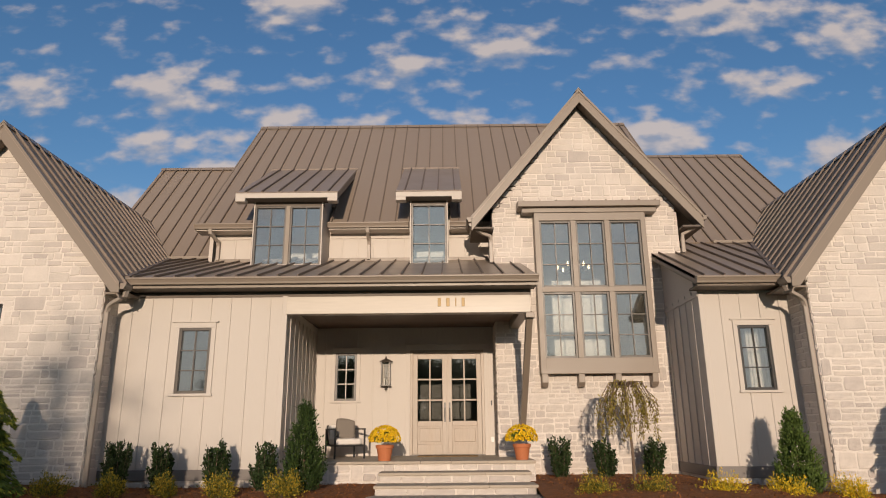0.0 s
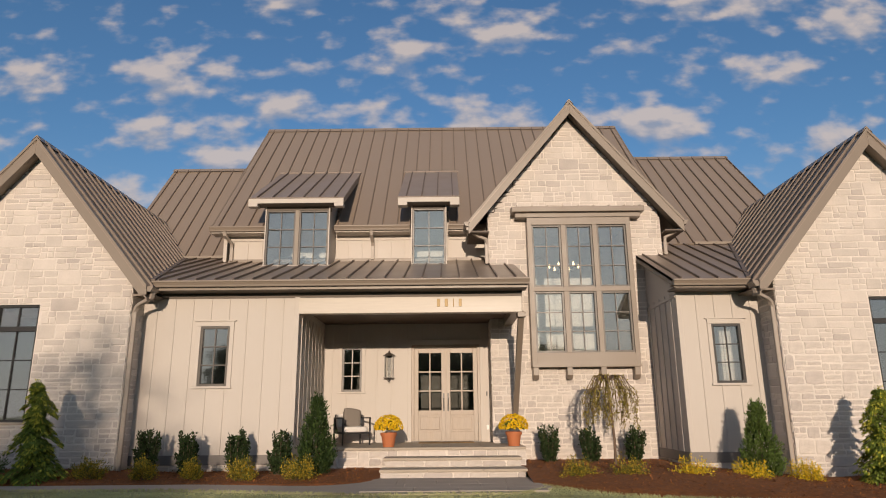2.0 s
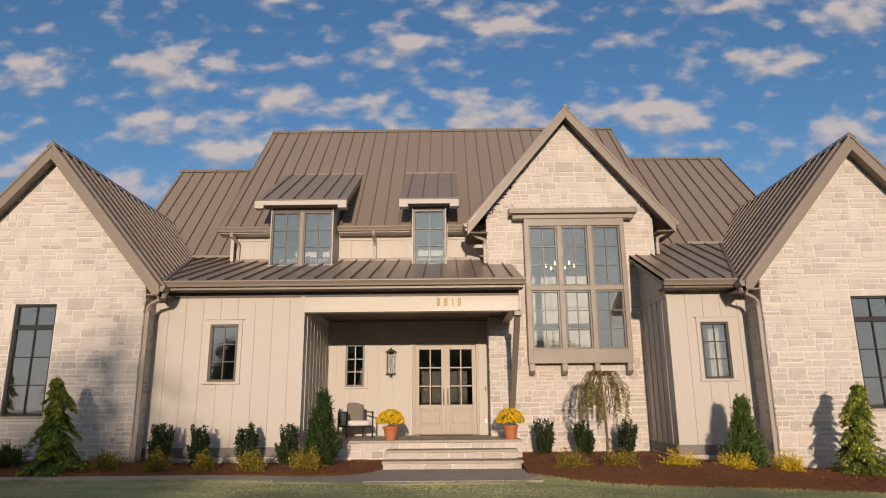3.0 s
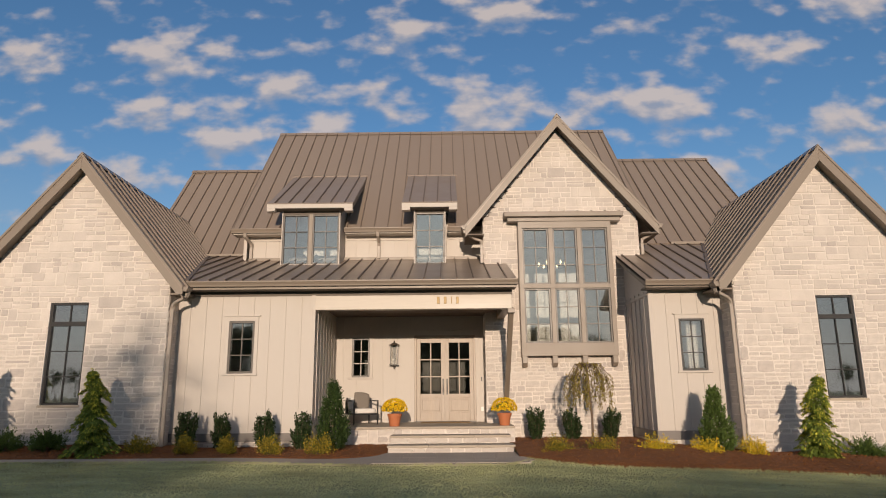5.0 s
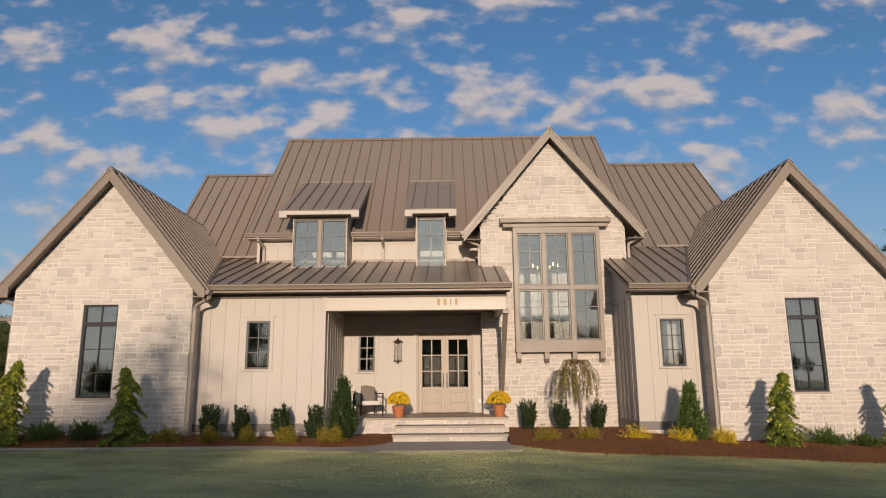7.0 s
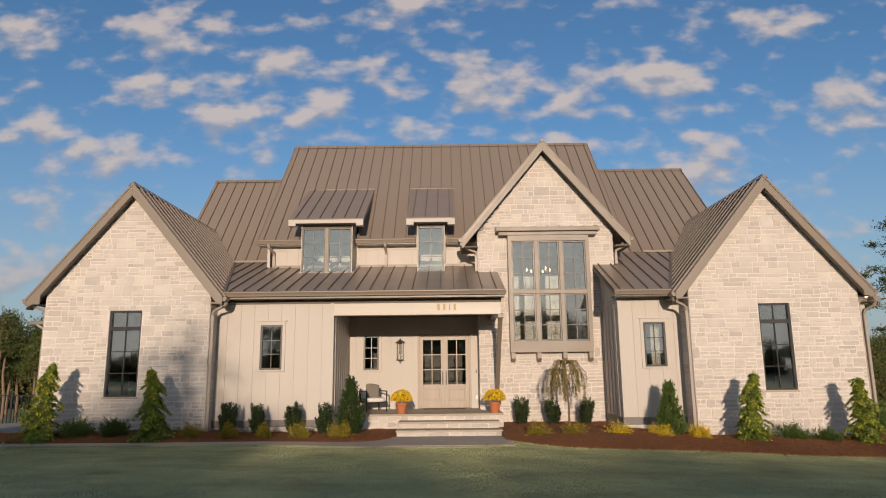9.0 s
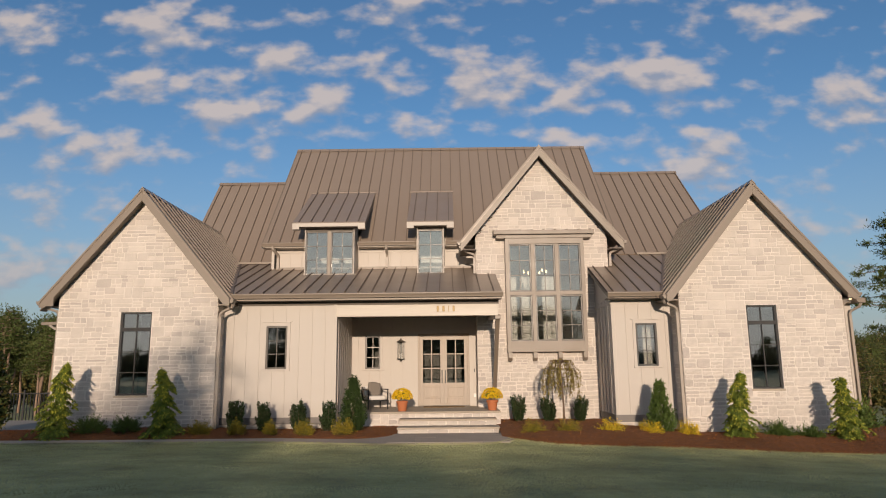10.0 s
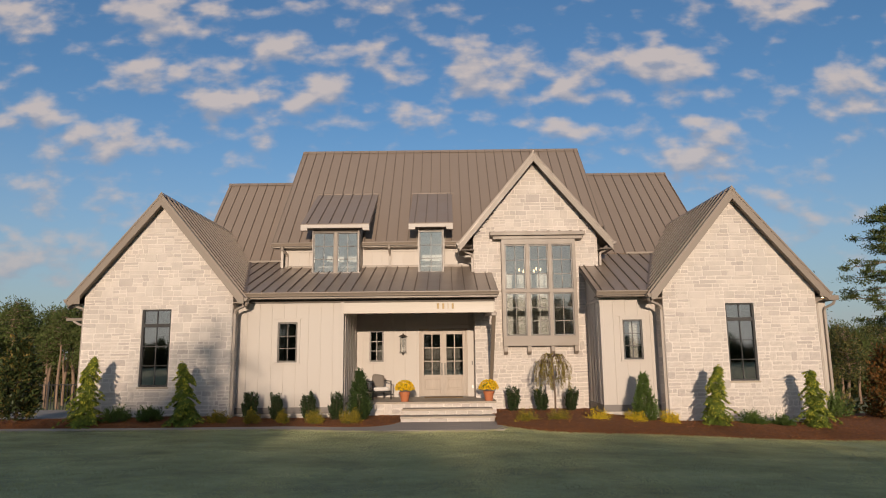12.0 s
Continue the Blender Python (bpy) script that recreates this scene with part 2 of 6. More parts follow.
# ---- builders ----
class Shape:
    """Collects vertices and faces, and becomes one mesh."""

    def __init__(self):
        self.v, self.f = [], []

    def face(self, *pts):
        i = len(self.v)
        self.v += [tuple(p) for p in pts]
        self.f.append(tuple(range(i, i + len(pts))))
        return self

    def prism(self, base, shift):
        """A polygon (list of points) pushed along a vector, closed."""
        i, n = len(self.v), len(base)
        s = Vector(shift)
        self.v += [tuple(p) for p in base] + [tuple(Vector(p) + s) for p in base]
        self.f += [tuple(range(i + n - 1, i - 1, -1)), tuple(range(i + n, i + 2 * n))]
        self.f += [(i + k, i + (k + 1) % n, i + n + (k + 1) % n, i + n + k) for k in range(n)]
        return self

    def box(self, x0, x1, y0, y1, z0, z1):
        return self.prism([(x0, y0, z0), (x1, y0, z0), (x1, y1, z0), (x0, y1, z0)], (0, 0, z1 - z0))

    def bar(self, a, b, w, h=None):
        """A beam of square section from a to b; w across, h in the upright direction."""
        h = h or w
        a, b = Vector(a), Vector(b)
        d = (b - a).normalized()
        side = d.cross(Vector((0, 0, 1)))
        side = side.normalized() if side.length > 1e-4 else Vector((1, 0, 0))
        up = side.cross(d).normalized()
        s, u = side * w / 2, up * h / 2
        return self.prism([a - s - u, a + s - u, a + s + u, a - s + u], b - a)

    def tube(self, pts, r, n=8):
        """A round tube along points, radius r or one radius a point."""
        pts = [Vector(p) for p in pts]
        rs = r if isinstance(r, (list, tuple)) else [r] * len(pts)
        i0 = len(self.v)
        for k, p in enumerate(pts):
            d = (pts[min(k + 1, len(pts) - 1)] - pts[max(k - 1, 0)]).normalized()
            ref = Vector((0, 1, 0)) if abs(d.y) < 0.9 else Vector((1, 0, 0))
            s = d.cross(ref).normalized()
            u = s.cross(d)
            for j in range(n):
                a = 2 * math.pi * j / n
                self.v.append(tuple(p + (s * math.cos(a) + u * math.sin(a)) * rs[k]))
        for k in range(len(pts) - 1):
            for j in range(n):
                a, b = i0 + k * n + j, i0 + k * n + (j + 1) % n
                self.f.append((a, b, b + n, a + n))
        self.f.append(tuple(range(i0 + n - 1, i0 - 1, -1)))
        e = i0 + (len(pts) - 1) * n
        self.f.append(tuple(range(e, e + n)))
        return self

    def lathe(self, cx, cy, rows, n=20):
        """A turned shape: rows of (radius, z)."""
        i0 = len(self.v)
        for r, z in rows:
            for j in range(n):
                a = 2 * math.pi * j / n
                self.v.append((cx + r * math.cos(a), cy + r * math.sin(a), z))
        for k in range(len(rows) - 1):
            for j in range(n):
                a, b = i0 + k * n + j, i0 + k * n + (j + 1) % n
                self.f.append((a, b, b + n, a + n))
        self.f.append(tuple(range(i0 + n - 1, i0 - 1, -1)))
        e = i0 + (len(rows) - 1) * n
        self.f.append(tuple(range(e, e + n)))
        return self

    def mesh(self, name, mat, bevel=0.0, smooth=False):
        me = bpy.data.meshes.new(name)
        me.from_pydata(self.v, [], self.f)
        bm = bmesh.new()
        bm.from_mesh(me)
        if name.endswith("wall") or name == "window_bay":
            bmesh.ops.remove_doubles(bm, verts=bm.verts, dist=0.0005)
        bmesh.ops.recalc_face_normals(bm, faces=bm.faces)
        if bevel:
            edges = [e for e in bm.edges if len(e.link_faces) == 2 and e.calc_face_angle(0) > 0.6]
            bmesh.ops.bevel(bm, geom=edges, offset=bevel, segments=1, affect="EDGES", clamp_overlap=True)
        if smooth:
            for f in bm.faces:
                f.smooth = True
        bm.to_mesh(me)
        bm.free()
        me.materials.append(mat)
        return me


def part(name, shape, mat, parent=None, label="", bevel=0.0, smooth=False):
    ob = new(name, shape.mesh(name, mat, bevel, smooth) if isinstance(shape, Shape) else shape)
    if parent is not None:
        ob.parent = parent
        ob.matrix_parent_inverse = parent.matrix_world.inverted()
    if label:
        ob["label"] = label
    return ob


def thing(name, at, label, category, group="", kind=""):
    ob = new(name)
    ob.empty_display_size = 0.2
    ob.matrix_world = Matrix.Translation(at)
    bpy.context.view_layer.update()
    return tagged(ob, label, category, group, kind)


def clip(poly, a, b, c):
    """The part of a 2D polygon where a*x + b*z <= c."""
    out = []
    for i, p in enumerate(poly):
        q = poly[(i + 1) % len(poly)]
        dp, dq = a * p[0] + b * p[1] - c, a * q[0] + b * q[1] - c
        if dp <= 0:
            out.append(p)
        if (dp < 0 < dq) or (dq < 0 < dp):
            t = dp / (dp - dq)
            out.append((p[0] + (q[0] - p[0]) * t, p[1] + (q[1] - p[1]) * t))
    return out

# ---- the ground ----
def ground_z(x, y):
    """Level lawn that falls gently to the east, and away to the woods on both sides behind the house."""
    return -0.34 * max(0.0, min(1.0, (x - 1.5) / 9)) + 0.012 * noise.noise((x * 0.12, y * 0.12, 0)) + 0.07 * max(0.0, min(1.0, (-1.7 - x) / 3)) - 3.4 * max(0.0, min(1.0, (abs(x) - 12.5) / 3)) * max(0.0, min(1.0, (y - 4) / 24)) ** 1.2


def bed_edge(x):
    """The front edge (y) of the planting beds."""
    if x < 0:
        t = max(0.0, min(1.0, (x + 3.2) / 1.7))
        return -2.12 - 0.06 * math.sin((x + 12) * 0.5) + 1.3 * t * t * t
    t = max(0.0, min(1.0, (x - 1.45) / 1.6))
    return -1.9 - 1.25 * math.sin(t * math.pi / 2) - 0.30 * max(0.0, min(1.0, (x - 3) / 8)) + 0.08 * math.sin(x * 1.3)


def path_front(x):
    if x < -1.5:
        return -2.95 - 0.25 * max(0.0, min(1.0, (x + 7) / 5.5)) ** 1.5
    return -3.20 + 0.9 * max(0.0, min(1.0, (x - 0.9) / 0.75)) ** 2


def grid_sheet(xs, ys, zf):
    s = Shape()
    s.v = [(x, y, zf(x, y)) for y in ys for x in xs]
    n = len(xs)
    s.f = [(j * n + i, j * n + i + 1, (j + 1) * n + i + 1, (j + 1) * n + i) for j in range(len(ys) - 1) for i in range(n - 1)]
    return s


def spaced(a, b, n):
    return [a + (b - a) * i / (n - 1) for i in range(n)]


xs = [-900, -400, -150, -80, -45] + spaced(-30, 30, 61) + [45, 80, 150, 400, 900]
ys = [-900, -400, -150, -80, -45] + spaced(-30, 40, 71) + [50, 80, 150, 400, 900]
ground = part("ground", grid_sheet(xs, ys, ground_z), LAWN)
tagged(ground, "mown green lawn around the house, dry in patches", "lawn", kind="structure")

HOUSE = thing("house", (0, 0, 0), "pale limestone and board-and-batten farmhouse with taupe metal roof", "house")


# ---- openings, walls and stones ----
def wall_shape(x0, x1, z0, z1, y0, y1, holes=()):
    s = Shape()
    cx = sorted({x0, x1, *[max(x0, min(x1, h[i])) for h in holes for i in (0, 1)]})
    cz = sorted({z0, z1, *[max(z0, min(z1, h[i])) for h in holes for i in (2, 3)]})
    for a, b in zip(cx, cx[1:]):
        run = None
        for c, d in zip(cz, cz[1:]):
            mx, mz = (a + b) / 2, (c + d) / 2
            hole = any(h[0] < mx < h[1] and h[2] < mz < h[3] for h in holes)
            if hole:
                if run:
                    s.box(a, b, y0, y1, *run)
                run = None
            else:
                run = (run[0], d) if run else (c, d)
        if run:
            s.box(a, b, y0, y1, *run)
    return s


def ashlar(x0, x1, z0, z1, r, band=(0.23, 0.34)):
    """Random rectangular stonework: bands, cut into stacks of one, two or three stones."""
    out, z = [], z0
    while z < z1:
        h = r.uniform(*band)
        x = x0 - r.uniform(0, 0.3)
        while x < x1:
            w = r.uniform(0.28, 0.66)
            kind = r.random()
            if kind < 0.26:
                w *= r.uniform(0.6, 1.0)
                out.append((x, x + w, z, z + h))
            else:
                cuts = [0, r.uniform(0.38, 0.62), 1] if kind < 0.85 else [0, r.uniform(0.28, 0.36), r.uniform(0.62, 0.72), 1]
                for a, b in zip(cuts, cuts[1:]):
                    m = [0, 1] if r.random() < 0.35 else [0, r.uniform(0.35, 0.65), 1]
                    for p, q in zip(m, m[1:]):
                        out.append((x + w * p, x + w * q, z + h * a, z + h * b))
            x += w
        z += h
    return out


def stone_piece(r):
    """A rough-faced unit stone, 1 wide and 1 high, face towards -y."""
    s = Shape()
    ring = [(0.0, 0.0), (0.5, 0.0), (1.0, 0.0), (1.0, 0.5), (1.0, 1.0), (0.5, 1.0), (0.0, 1.0), (0.0, 0.5)]
    j = [(0.5 + (x - 0.5) * (0.955 if x != 0.5 and z != 0.5 else 1) + r.uniform(-0.045, 0.045), 0.5 + (z - 0.5) * (0.93 if x != 0.5 and z != 0.5 else 1) + r.uniform(-0.055, 0.055)) for x, z in ring]
    for inset, y in ((0.0, 0.06), (0.0, 0.004), (0.07, -0.003)):
        for x, z in j:
            s.v.append((x + (0.5 - x) * inset, y + (r.uniform(-0.005, 0.004) if inset else 0), z + (0.5 - z) * inset * 1.5))
    for k in (0, 8):
        s.f += [(k + i, k + (i + 1) % 8, k + 8 + (i + 1) % 8, k + 8 + i) for i in range(8)]
    s.v.append((0.5 + r.uniform(-0.1, 0.1), -0.004 - r.uniform(0, 0.006), 0.5))
    s.f += [(16 + i, 16 + (i + 1) % 8, 24) for i in range(8)]
    return s.mesh("stone", STONE)


_sr = random.Random(11)
STONES = [stone_piece(_sr) for _ in range(14)]


def trimmed(rect, holes):
    for h in holes:
        x0, x1, z0, z1 = rect
        if x1 <= h[0] or x0 >= h[1] or z1 <= h[2] or z0 >= h[3]:
            continue
        best = max(((x0, min(x1, h[0]), z0, z1), (max(x0, h[1]), x1, z0, z1), (x0, x1, z0, min(z1, h[2])), (x0, x1, max(z0, h[3]), z1)),
                   key=lambda q: max(0, q[1] - q[0]) * max(0, q[3] - q[2]))
        if best[1] - best[0] < 0.05 or best[3] - best[2] < 0.04:
            return None
        rect = best
    return rect


def stonework(parent, x0, x1, z0, z1, y, seed, holes=(), lines=(), singles=(0, 0, 0, 0), rows=None, turn=None):
    """Stones over a wall face at y. lines: half-planes a*x + b*z <= c that cut it. singles: the stretch whose stones are pieces of their own."""
    r = random.Random(seed)
    rest = Shape()
    gap = 0.024
    count = 0
    for rect in (rows or ashlar(x0, x1, z0, z1, r)):
        rect = (max(rect[0], x0), min(rect[1], x1), max(rect[2], z0), min(rect[3], z1))
        if rect[1] - rect[0] < 0.06 or rect[3] - rect[2] < 0.05:
            continue
        rect = trimmed(rect, holes)
        if not rect:
            continue
        a, b, c, d = rect[0] + gap / 2, rect[1] - gap / 2, rect[2] + gap / 2, rect[3] - gap / 2
        poly = [(a, c), (b, c), (b, d), (a, d)]
        cut = poly
        for l in lines:
            cut = clip(cut, *l)
        if len(cut) < 3:
            continue
        if cut == poly and singles[0] <= a and b <= singles[1] and singles[2] <= c and d <= singles[3] and count < 300:
            ob = new("stone", STONES[r.randrange(len(STONES))])
            m = Matrix.Translation((a, y, c)) @ Matrix.Diagonal((b - a, 1, d - c, 1))
            ob.parent = parent
            ob.matrix_basis = (turn @ m) if turn else m
            count += 1
            continue
        if cut == poly:
            kx, kz = (b - a) * r.uniform(0.02, 0.06), (d - c) * r.uniform(0.04, 0.11)
            cut = [(a + kx, c), (b - kx, c), (b, c + kz), (b, d - kz), (b - kx, d), (a + kx, d), (a, d - kz), (a, c + kz)]
        cx, cz = sum(p[0] for p in cut) / len(cut), sum(p[1] for p in cut) / len(cut)
        i, n = len(rest.v), len(cut)
        bulge = r.uniform(-0.004, 0.008)
        jit = [(p[0] + r.uniform(-0.012, 0.012), p[1] + r.uniform(-0.010, 0.010)) for p in cut]
        for inset, yy in ((0.0, 0.06), (0.0, 0.004), (0.06, -0.003 - bulge * 0.6)):
            for px, pz in jit:
                p = Vector((px + (cx - px) * inset, y + yy, pz + (cz - pz) * inset * 1.6))
                rest.v.append(tuple(turn @ p if turn else p))
        for k in (0, n):
            rest.f += [(i + k + q, i + k + (q + 1) % n, i + k + n + (q + 1) % n, i + k + n + q) for q in range(n)]
        rest.f.append(tuple(range(i + 2 * n, i + 3 * n)))
    if rest.f:
        tagged(part("stonework", rest, STONE_J, parent), kind="stuff")


def board_wall(parent, x0, x1, z0, z1, y, holes=(), pitch=0.41, first=None, facing=(0, -1), at=0.0):
    """Battens in front of a boarded face. facing (0,-1): across x at y; (1,0) or (-1,0): across y at x = at."""
    x = first if first is not None else x0 + 0.03
    while x < x1:
        spans = [(z0, z1)]
        for h in holes:
            if h[0] - 0.03 < x < h[1] + 0.03:
                spans = [q for s0, s1 in spans for q in ((s0, min(s1, h[2])), (max(s0, h[3]), s1)) if q[1] - q[0] > 0.02]
        for s0, s1 in spans:
            s = Shape()
            if facing[0] == 0:
                s.box(x - 0.022, x + 0.022, y - 0.019, y + 0.002, s0, s1)
            else:
                e = 0.019 * facing[0]
                s.box(min(at, at + e), max(at, at + e), x - 0.022, x + 0.022, s0, s1)
            part("batten", s, BOARD, parent, bevel=0.003)
        x += pitch


def window(parent, x0, x1, y, z0, z1, cols=2, rows=3, frame_mat=None, muntin_mat=None, rail=0.055, depth=0.09, panes=True, label="", bars=0.022, name="window"):
    """A framed sash at y (its face), with one pane for each light, muntins in front of and behind the glass."""
    frame_mat = frame_mat or BLACK
    s = Shape()
    s.box(x0, x0 + rail, y, y + depth, z0, z1).box(x1 - rail, x1, y, y + depth, z0, z1)
    s.box(x0 + rail, x1 - rail, y, y + depth, z0, z0 + rail).box(x0 + rail, x1 - rail, y, y + depth, z1 - rail, z1)
    w = part(name, s, frame_mat, parent, label, bevel=0.004)
    gx, gz = spaced(x0 + rail, x1 - rail, cols + 1), spaced(z0 + rail, z1 - rail, rows + 1)
    for x in gx[1:-1]:
        part("muntin", Shape().box(x - bars / 2, x + bars / 2, y + 0.022, y + 0.05, gz[0], gz[-1]), muntin_mat or frame_mat, w)
    for z in gz[1:-1]:
        part("muntin", Shape().box(gx[0], gx[-1], y + 0.024, y + 0.048, z - bars / 2, z + bars / 2), muntin_mat or frame_mat, w)
    for i in range(cols):
        for k in range(rows):
            tilt = rng.uniform(-0.0012, 0.0012)
            p = part("pane", Shape().box(gx[i], gx[i + 1], y + 0.052 + tilt, y + 0.056 + tilt, gz[k], gz[k + 1]), GLASS, w)
            p.visible_shadow = False
    return w


def casing(parent, x0, x1, y, z0, z1, mat, side=0.09, head=0.11, sill=0.05, out=0.03):
    """Flat trim round a window, with a small cap and a sill."""
    s = Shape()
    s.box(x0 - side, x0, y - out, y, z0, z1).box(x1, x1 + side, y - out, y, z0, z1)
    s.box(x0 - side, x1 + side, y - out, y, z1, z1 + head)
    part("window_trim", s, mat, parent, bevel=0.004)
    part("window_cap", Shape().box(x0 - side - 0.05, x1 + side + 0.05, y - out - 0.025, y, z1 + head, z1 + head + 0.025), mat, parent)
    part("window_sill", Shape().box(x0 - side - 0.02, x1 + side + 0.02, y - out - 0.02, y, z0 - sill, z0), mat, parent, bevel=0.004)


# ---- roof pieces ----
def roof_plane(parent, corners, thick=0.06, pitch=0.42, offset=0.2, name="roof", seams=True, upright=True, label="", across=None):
    """A sheet-metal roof plane: corners in order eave-left, eave-right, ridge-right, ridge-left; standing seams run from eave to ridge.
    across: (axis, lo, hi) limits a seam."""
    a, b, c, d = [Vector(p) for p in corners]
    nrm = (b - a).cross(d - a).normalized()
    if nrm.z < 0:
        nrm = -nrm
    ob = part(name, Shape().prism([p - nrm * thick for p in (a, b, c, d)], nrm * thick), ROOF, parent, label)
    eave = (b - a).normalized()
    up = nrm.cross(eave).normalized()
    if up.z < 0:
        up = -up
    poly = [((p - a).dot(eave), (p - a).dot(up)) for p in (a, b, c, d)]
    lo, hi = min(p[0] for p in poly), max(p[0] for p in poly)
    u = lo + offset
    while seams and u < hi - 0.02:
        strip = clip(clip(poly, 1, 0, u + 0.0005), -1, 0, -u + 0.0005)
        if len(strip) >= 3:
            v0, v1 = min(p[1] for p in strip), max(p[1] for p in strip)
            if v1 - v0 > 0.15:
                p0, p1 = a + eave * u + up * (v0 + 0.01), a + eave * u + up * (v1 - 0.01)
                s = Shape()
                e = eave * 0.013
                s.prism([p0 - e, p0 + e, p0 + e + nrm * 0.05, p0 - e + nrm * 0.05], p1 - p0)
                # shade on the rib's sides is painted by the darker SEAM colour
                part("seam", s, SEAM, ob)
        u += pitch
    return ob


def gutter(parent, x0, x1, y, z, size=0.13, name="gutter", axis="x"):
    """A K-style gutter along x, its back at y, its lip level at z."""
    prof = [(0, 0), (-size * 0.62, 0), (-size * 0.70, -0.0), (-size * 0.98, 0), (-size, -0.012), (-size, -0.035), (-size * 0.90, -0.05), (-size * 0.72, -size * 0.72), (-size * 0.66, -size), (0, -size)]
    s = Shape()
    if axis == "x":
        s.prism([(x0, y + p, z + q) for p, q in prof], (x1 - x0, 0, 0))
    else:
        sg = -1 if size > 0 else 1
        s.prism([(y + p, x0, z + (q if size > 0 else -abs(q))) for p, q in prof], (0, x1 - x0, 0))
    return part(name, s, TRIM, parent, bevel=0.003)


def downspout(parent, pts, w=0.082):
    s = Shape()
    for a, b in zip(pts, pts[1:]):
        a, b = Vector(a), Vector(b)
        s.bar(a, b + (b - a).normalized() * 0.03, w * 1.1, w * 0.85)
    return part("downspout", s, PIPE, parent, bevel=0.008)


# ---- the two stone wings ----
WING_SLOPE = 1.21
Y_WING = -0.60
for side, wx0, wx1, apex, win, seed in (("west", -11.74, -6.93, -9.31, (-9.84, -8.90, 1.18, 3.64), 3), ("east", 6.97, 11.86, 9.33, (8.95, 9.86, 1.19, 3.65), 4)):
    top = 7.40
    half_l, half_r = apex - wx0, wx1 - apex
    hole = win
    gab = Shape()
    gab.v, gab.f = wall_shape(wx0, wx1, -0.5, 4.05, Y_WING + 0.006, Y_WING + 0.3, [hole]).v, wall_shape(wx0, wx1, -0.5, 4.05, Y_WING + 0.006, Y_WING + 0.3, [hole]).f
    gz = top - 0.30
    gab.prism([(wx0, Y_WING + 0.006, 4.05), (wx1, Y_WING + 0.006, 4.05), (apex, Y_WING + 0.006, gz - 0.06)], (0, 0.294, 0))
    wall = part("stone_wall", gab, MORTAR, HOUSE, "cream random-ashlar limestone gable wall")
    lines = [(WING_SLOPE, 1, WING_SLOPE * apex + gz), (-WING_SLOPE, 1, -WING_SLOPE * apex + gz)]
    stonework(wall, wx0, wx1, -0.1, gz, Y_WING, seed, holes=[(hole[0] - 0.01, hole[1] + 0.01, hole[2] - 0.07, hole[3] + 0.005)], lines=lines, singles=(wx0, wx1, -0.1, 3.3))
    part("stone_sill", Shape().box(hole[0] - 0.04, hole[1] + 0.04, Y_WING - 0.02, Y_WING + 0.1, hole[2] - 0.06, hole[2]), FLAG, wall, bevel=0.006)
    # side and back walls
    part("side_wall", Shape().box(wx0, wx0 + 0.28, Y_WING + 0.3, 9.0, -0.5, 4.3), MORTAR, HOUSE)
    part("side_wall", Shape().box(wx1 - 0.28, wx1, Y_WING + 0.3, 9.0, -0.5, 4.3), MORTAR, HOUSE)
    inner = wx1 if side == "west" else wx0
    sign = 1 if side == "west" else -1
    for face, sg in ((inner, sign), (wx0 if side == "west" else wx1, -sign)):
        turn = Matrix.Translation((face, 0, 0)) @ Matrix.Rotation(radians(90 * sg), 4, "Z")
        y_end = 1.0 if face == inner else 6.0
        lo, hi = (Y_WING + 0.012, y_end) if sg > 0 else (-y_end, -Y_WING - 0.012)
        stonework(wall, lo, hi, -0.1, 4.0, -0.012, seed + 20 + sg, turn=turn)
    # sashes: two lights over a tall pair
    zt = hole[3] - 0.52
    window(HOUSE, hole[0], hole[1], Y_WING + 0.05, zt, hole[3], 2, 1, BLACK, label="black transom window over a tall sash")
    window(HOUSE, hole[0], hole[1], Y_WING + 0.05, hole[2], zt, 2, 3, BLACK, label="tall black-framed window")
    # room behind the glass
    room = Shape()
    room.box(wx0 + 0.28, wx1 - 0.28, 4.2, 4.3, 0.3, 4.0).box(wx0 + 0.28, wx1 - 0.28, Y_WING + 0.3, 4.2, 3.9, 4.0)
    part("room_lining", room, ROOM_SHADE, HOUSE)
    part("room_floor", Shape().box(wx0 + 0.28, wx1 - 0.28, Y_WING + 0.3, 4.2, 0.4, 0.5), INFLOOR, HOUSE)
    # roof: two planes, wide rake boards and soffits
    ez = top - WING_SLOPE * 2.83
    yf, yb = -0.92, 6.6
    for sg in (-1, 1):
        ex = apex + sg * 2.83
        roof_plane(HOUSE, [(ex, yf, ez), (ex, yb, ez), (apex, yb, top), (apex, yf, top)], label="taupe standing-seam metal roof slope", offset=0.25)
        # rake board below the roof's edge
        h = 0.30
        rake = clip([(apex, top - 0.08), (ex, ez - 0.08), (ex, ez - 0.08 - h), (apex, top - 0.08 - h)], 0, -1, -(ez - 0.20))
        part("rake_board", Shape().prism([(px, yf + 0.005, pz) for px, pz in rake], (0, 0.035, 0)), TRIM, HOUSE, bevel=0.004)
        part("drip_edge", Shape().prism([(apex, yf - 0.02, top + 0.012), (ex, yf - 0.02, ez + 0.012), (ex, yf - 0.02, ez - 0.07), (apex, yf - 0.02, top - 0.07)], (0, 0.03, 0)), TRIM, HOUSE)
        part("soffit", Shape().prism([(apex, yf + 0.04, top - 0.26), (ex, yf + 0.04, ez - 0.26), (ex, yf + 0.04, ez - 0.30), (apex, yf + 0.04, top - 0.30)], (0, Y_WING - yf + 0.02, 0)), TRIM, HOUSE)
        wx = wx1 if sg > 0 else wx0
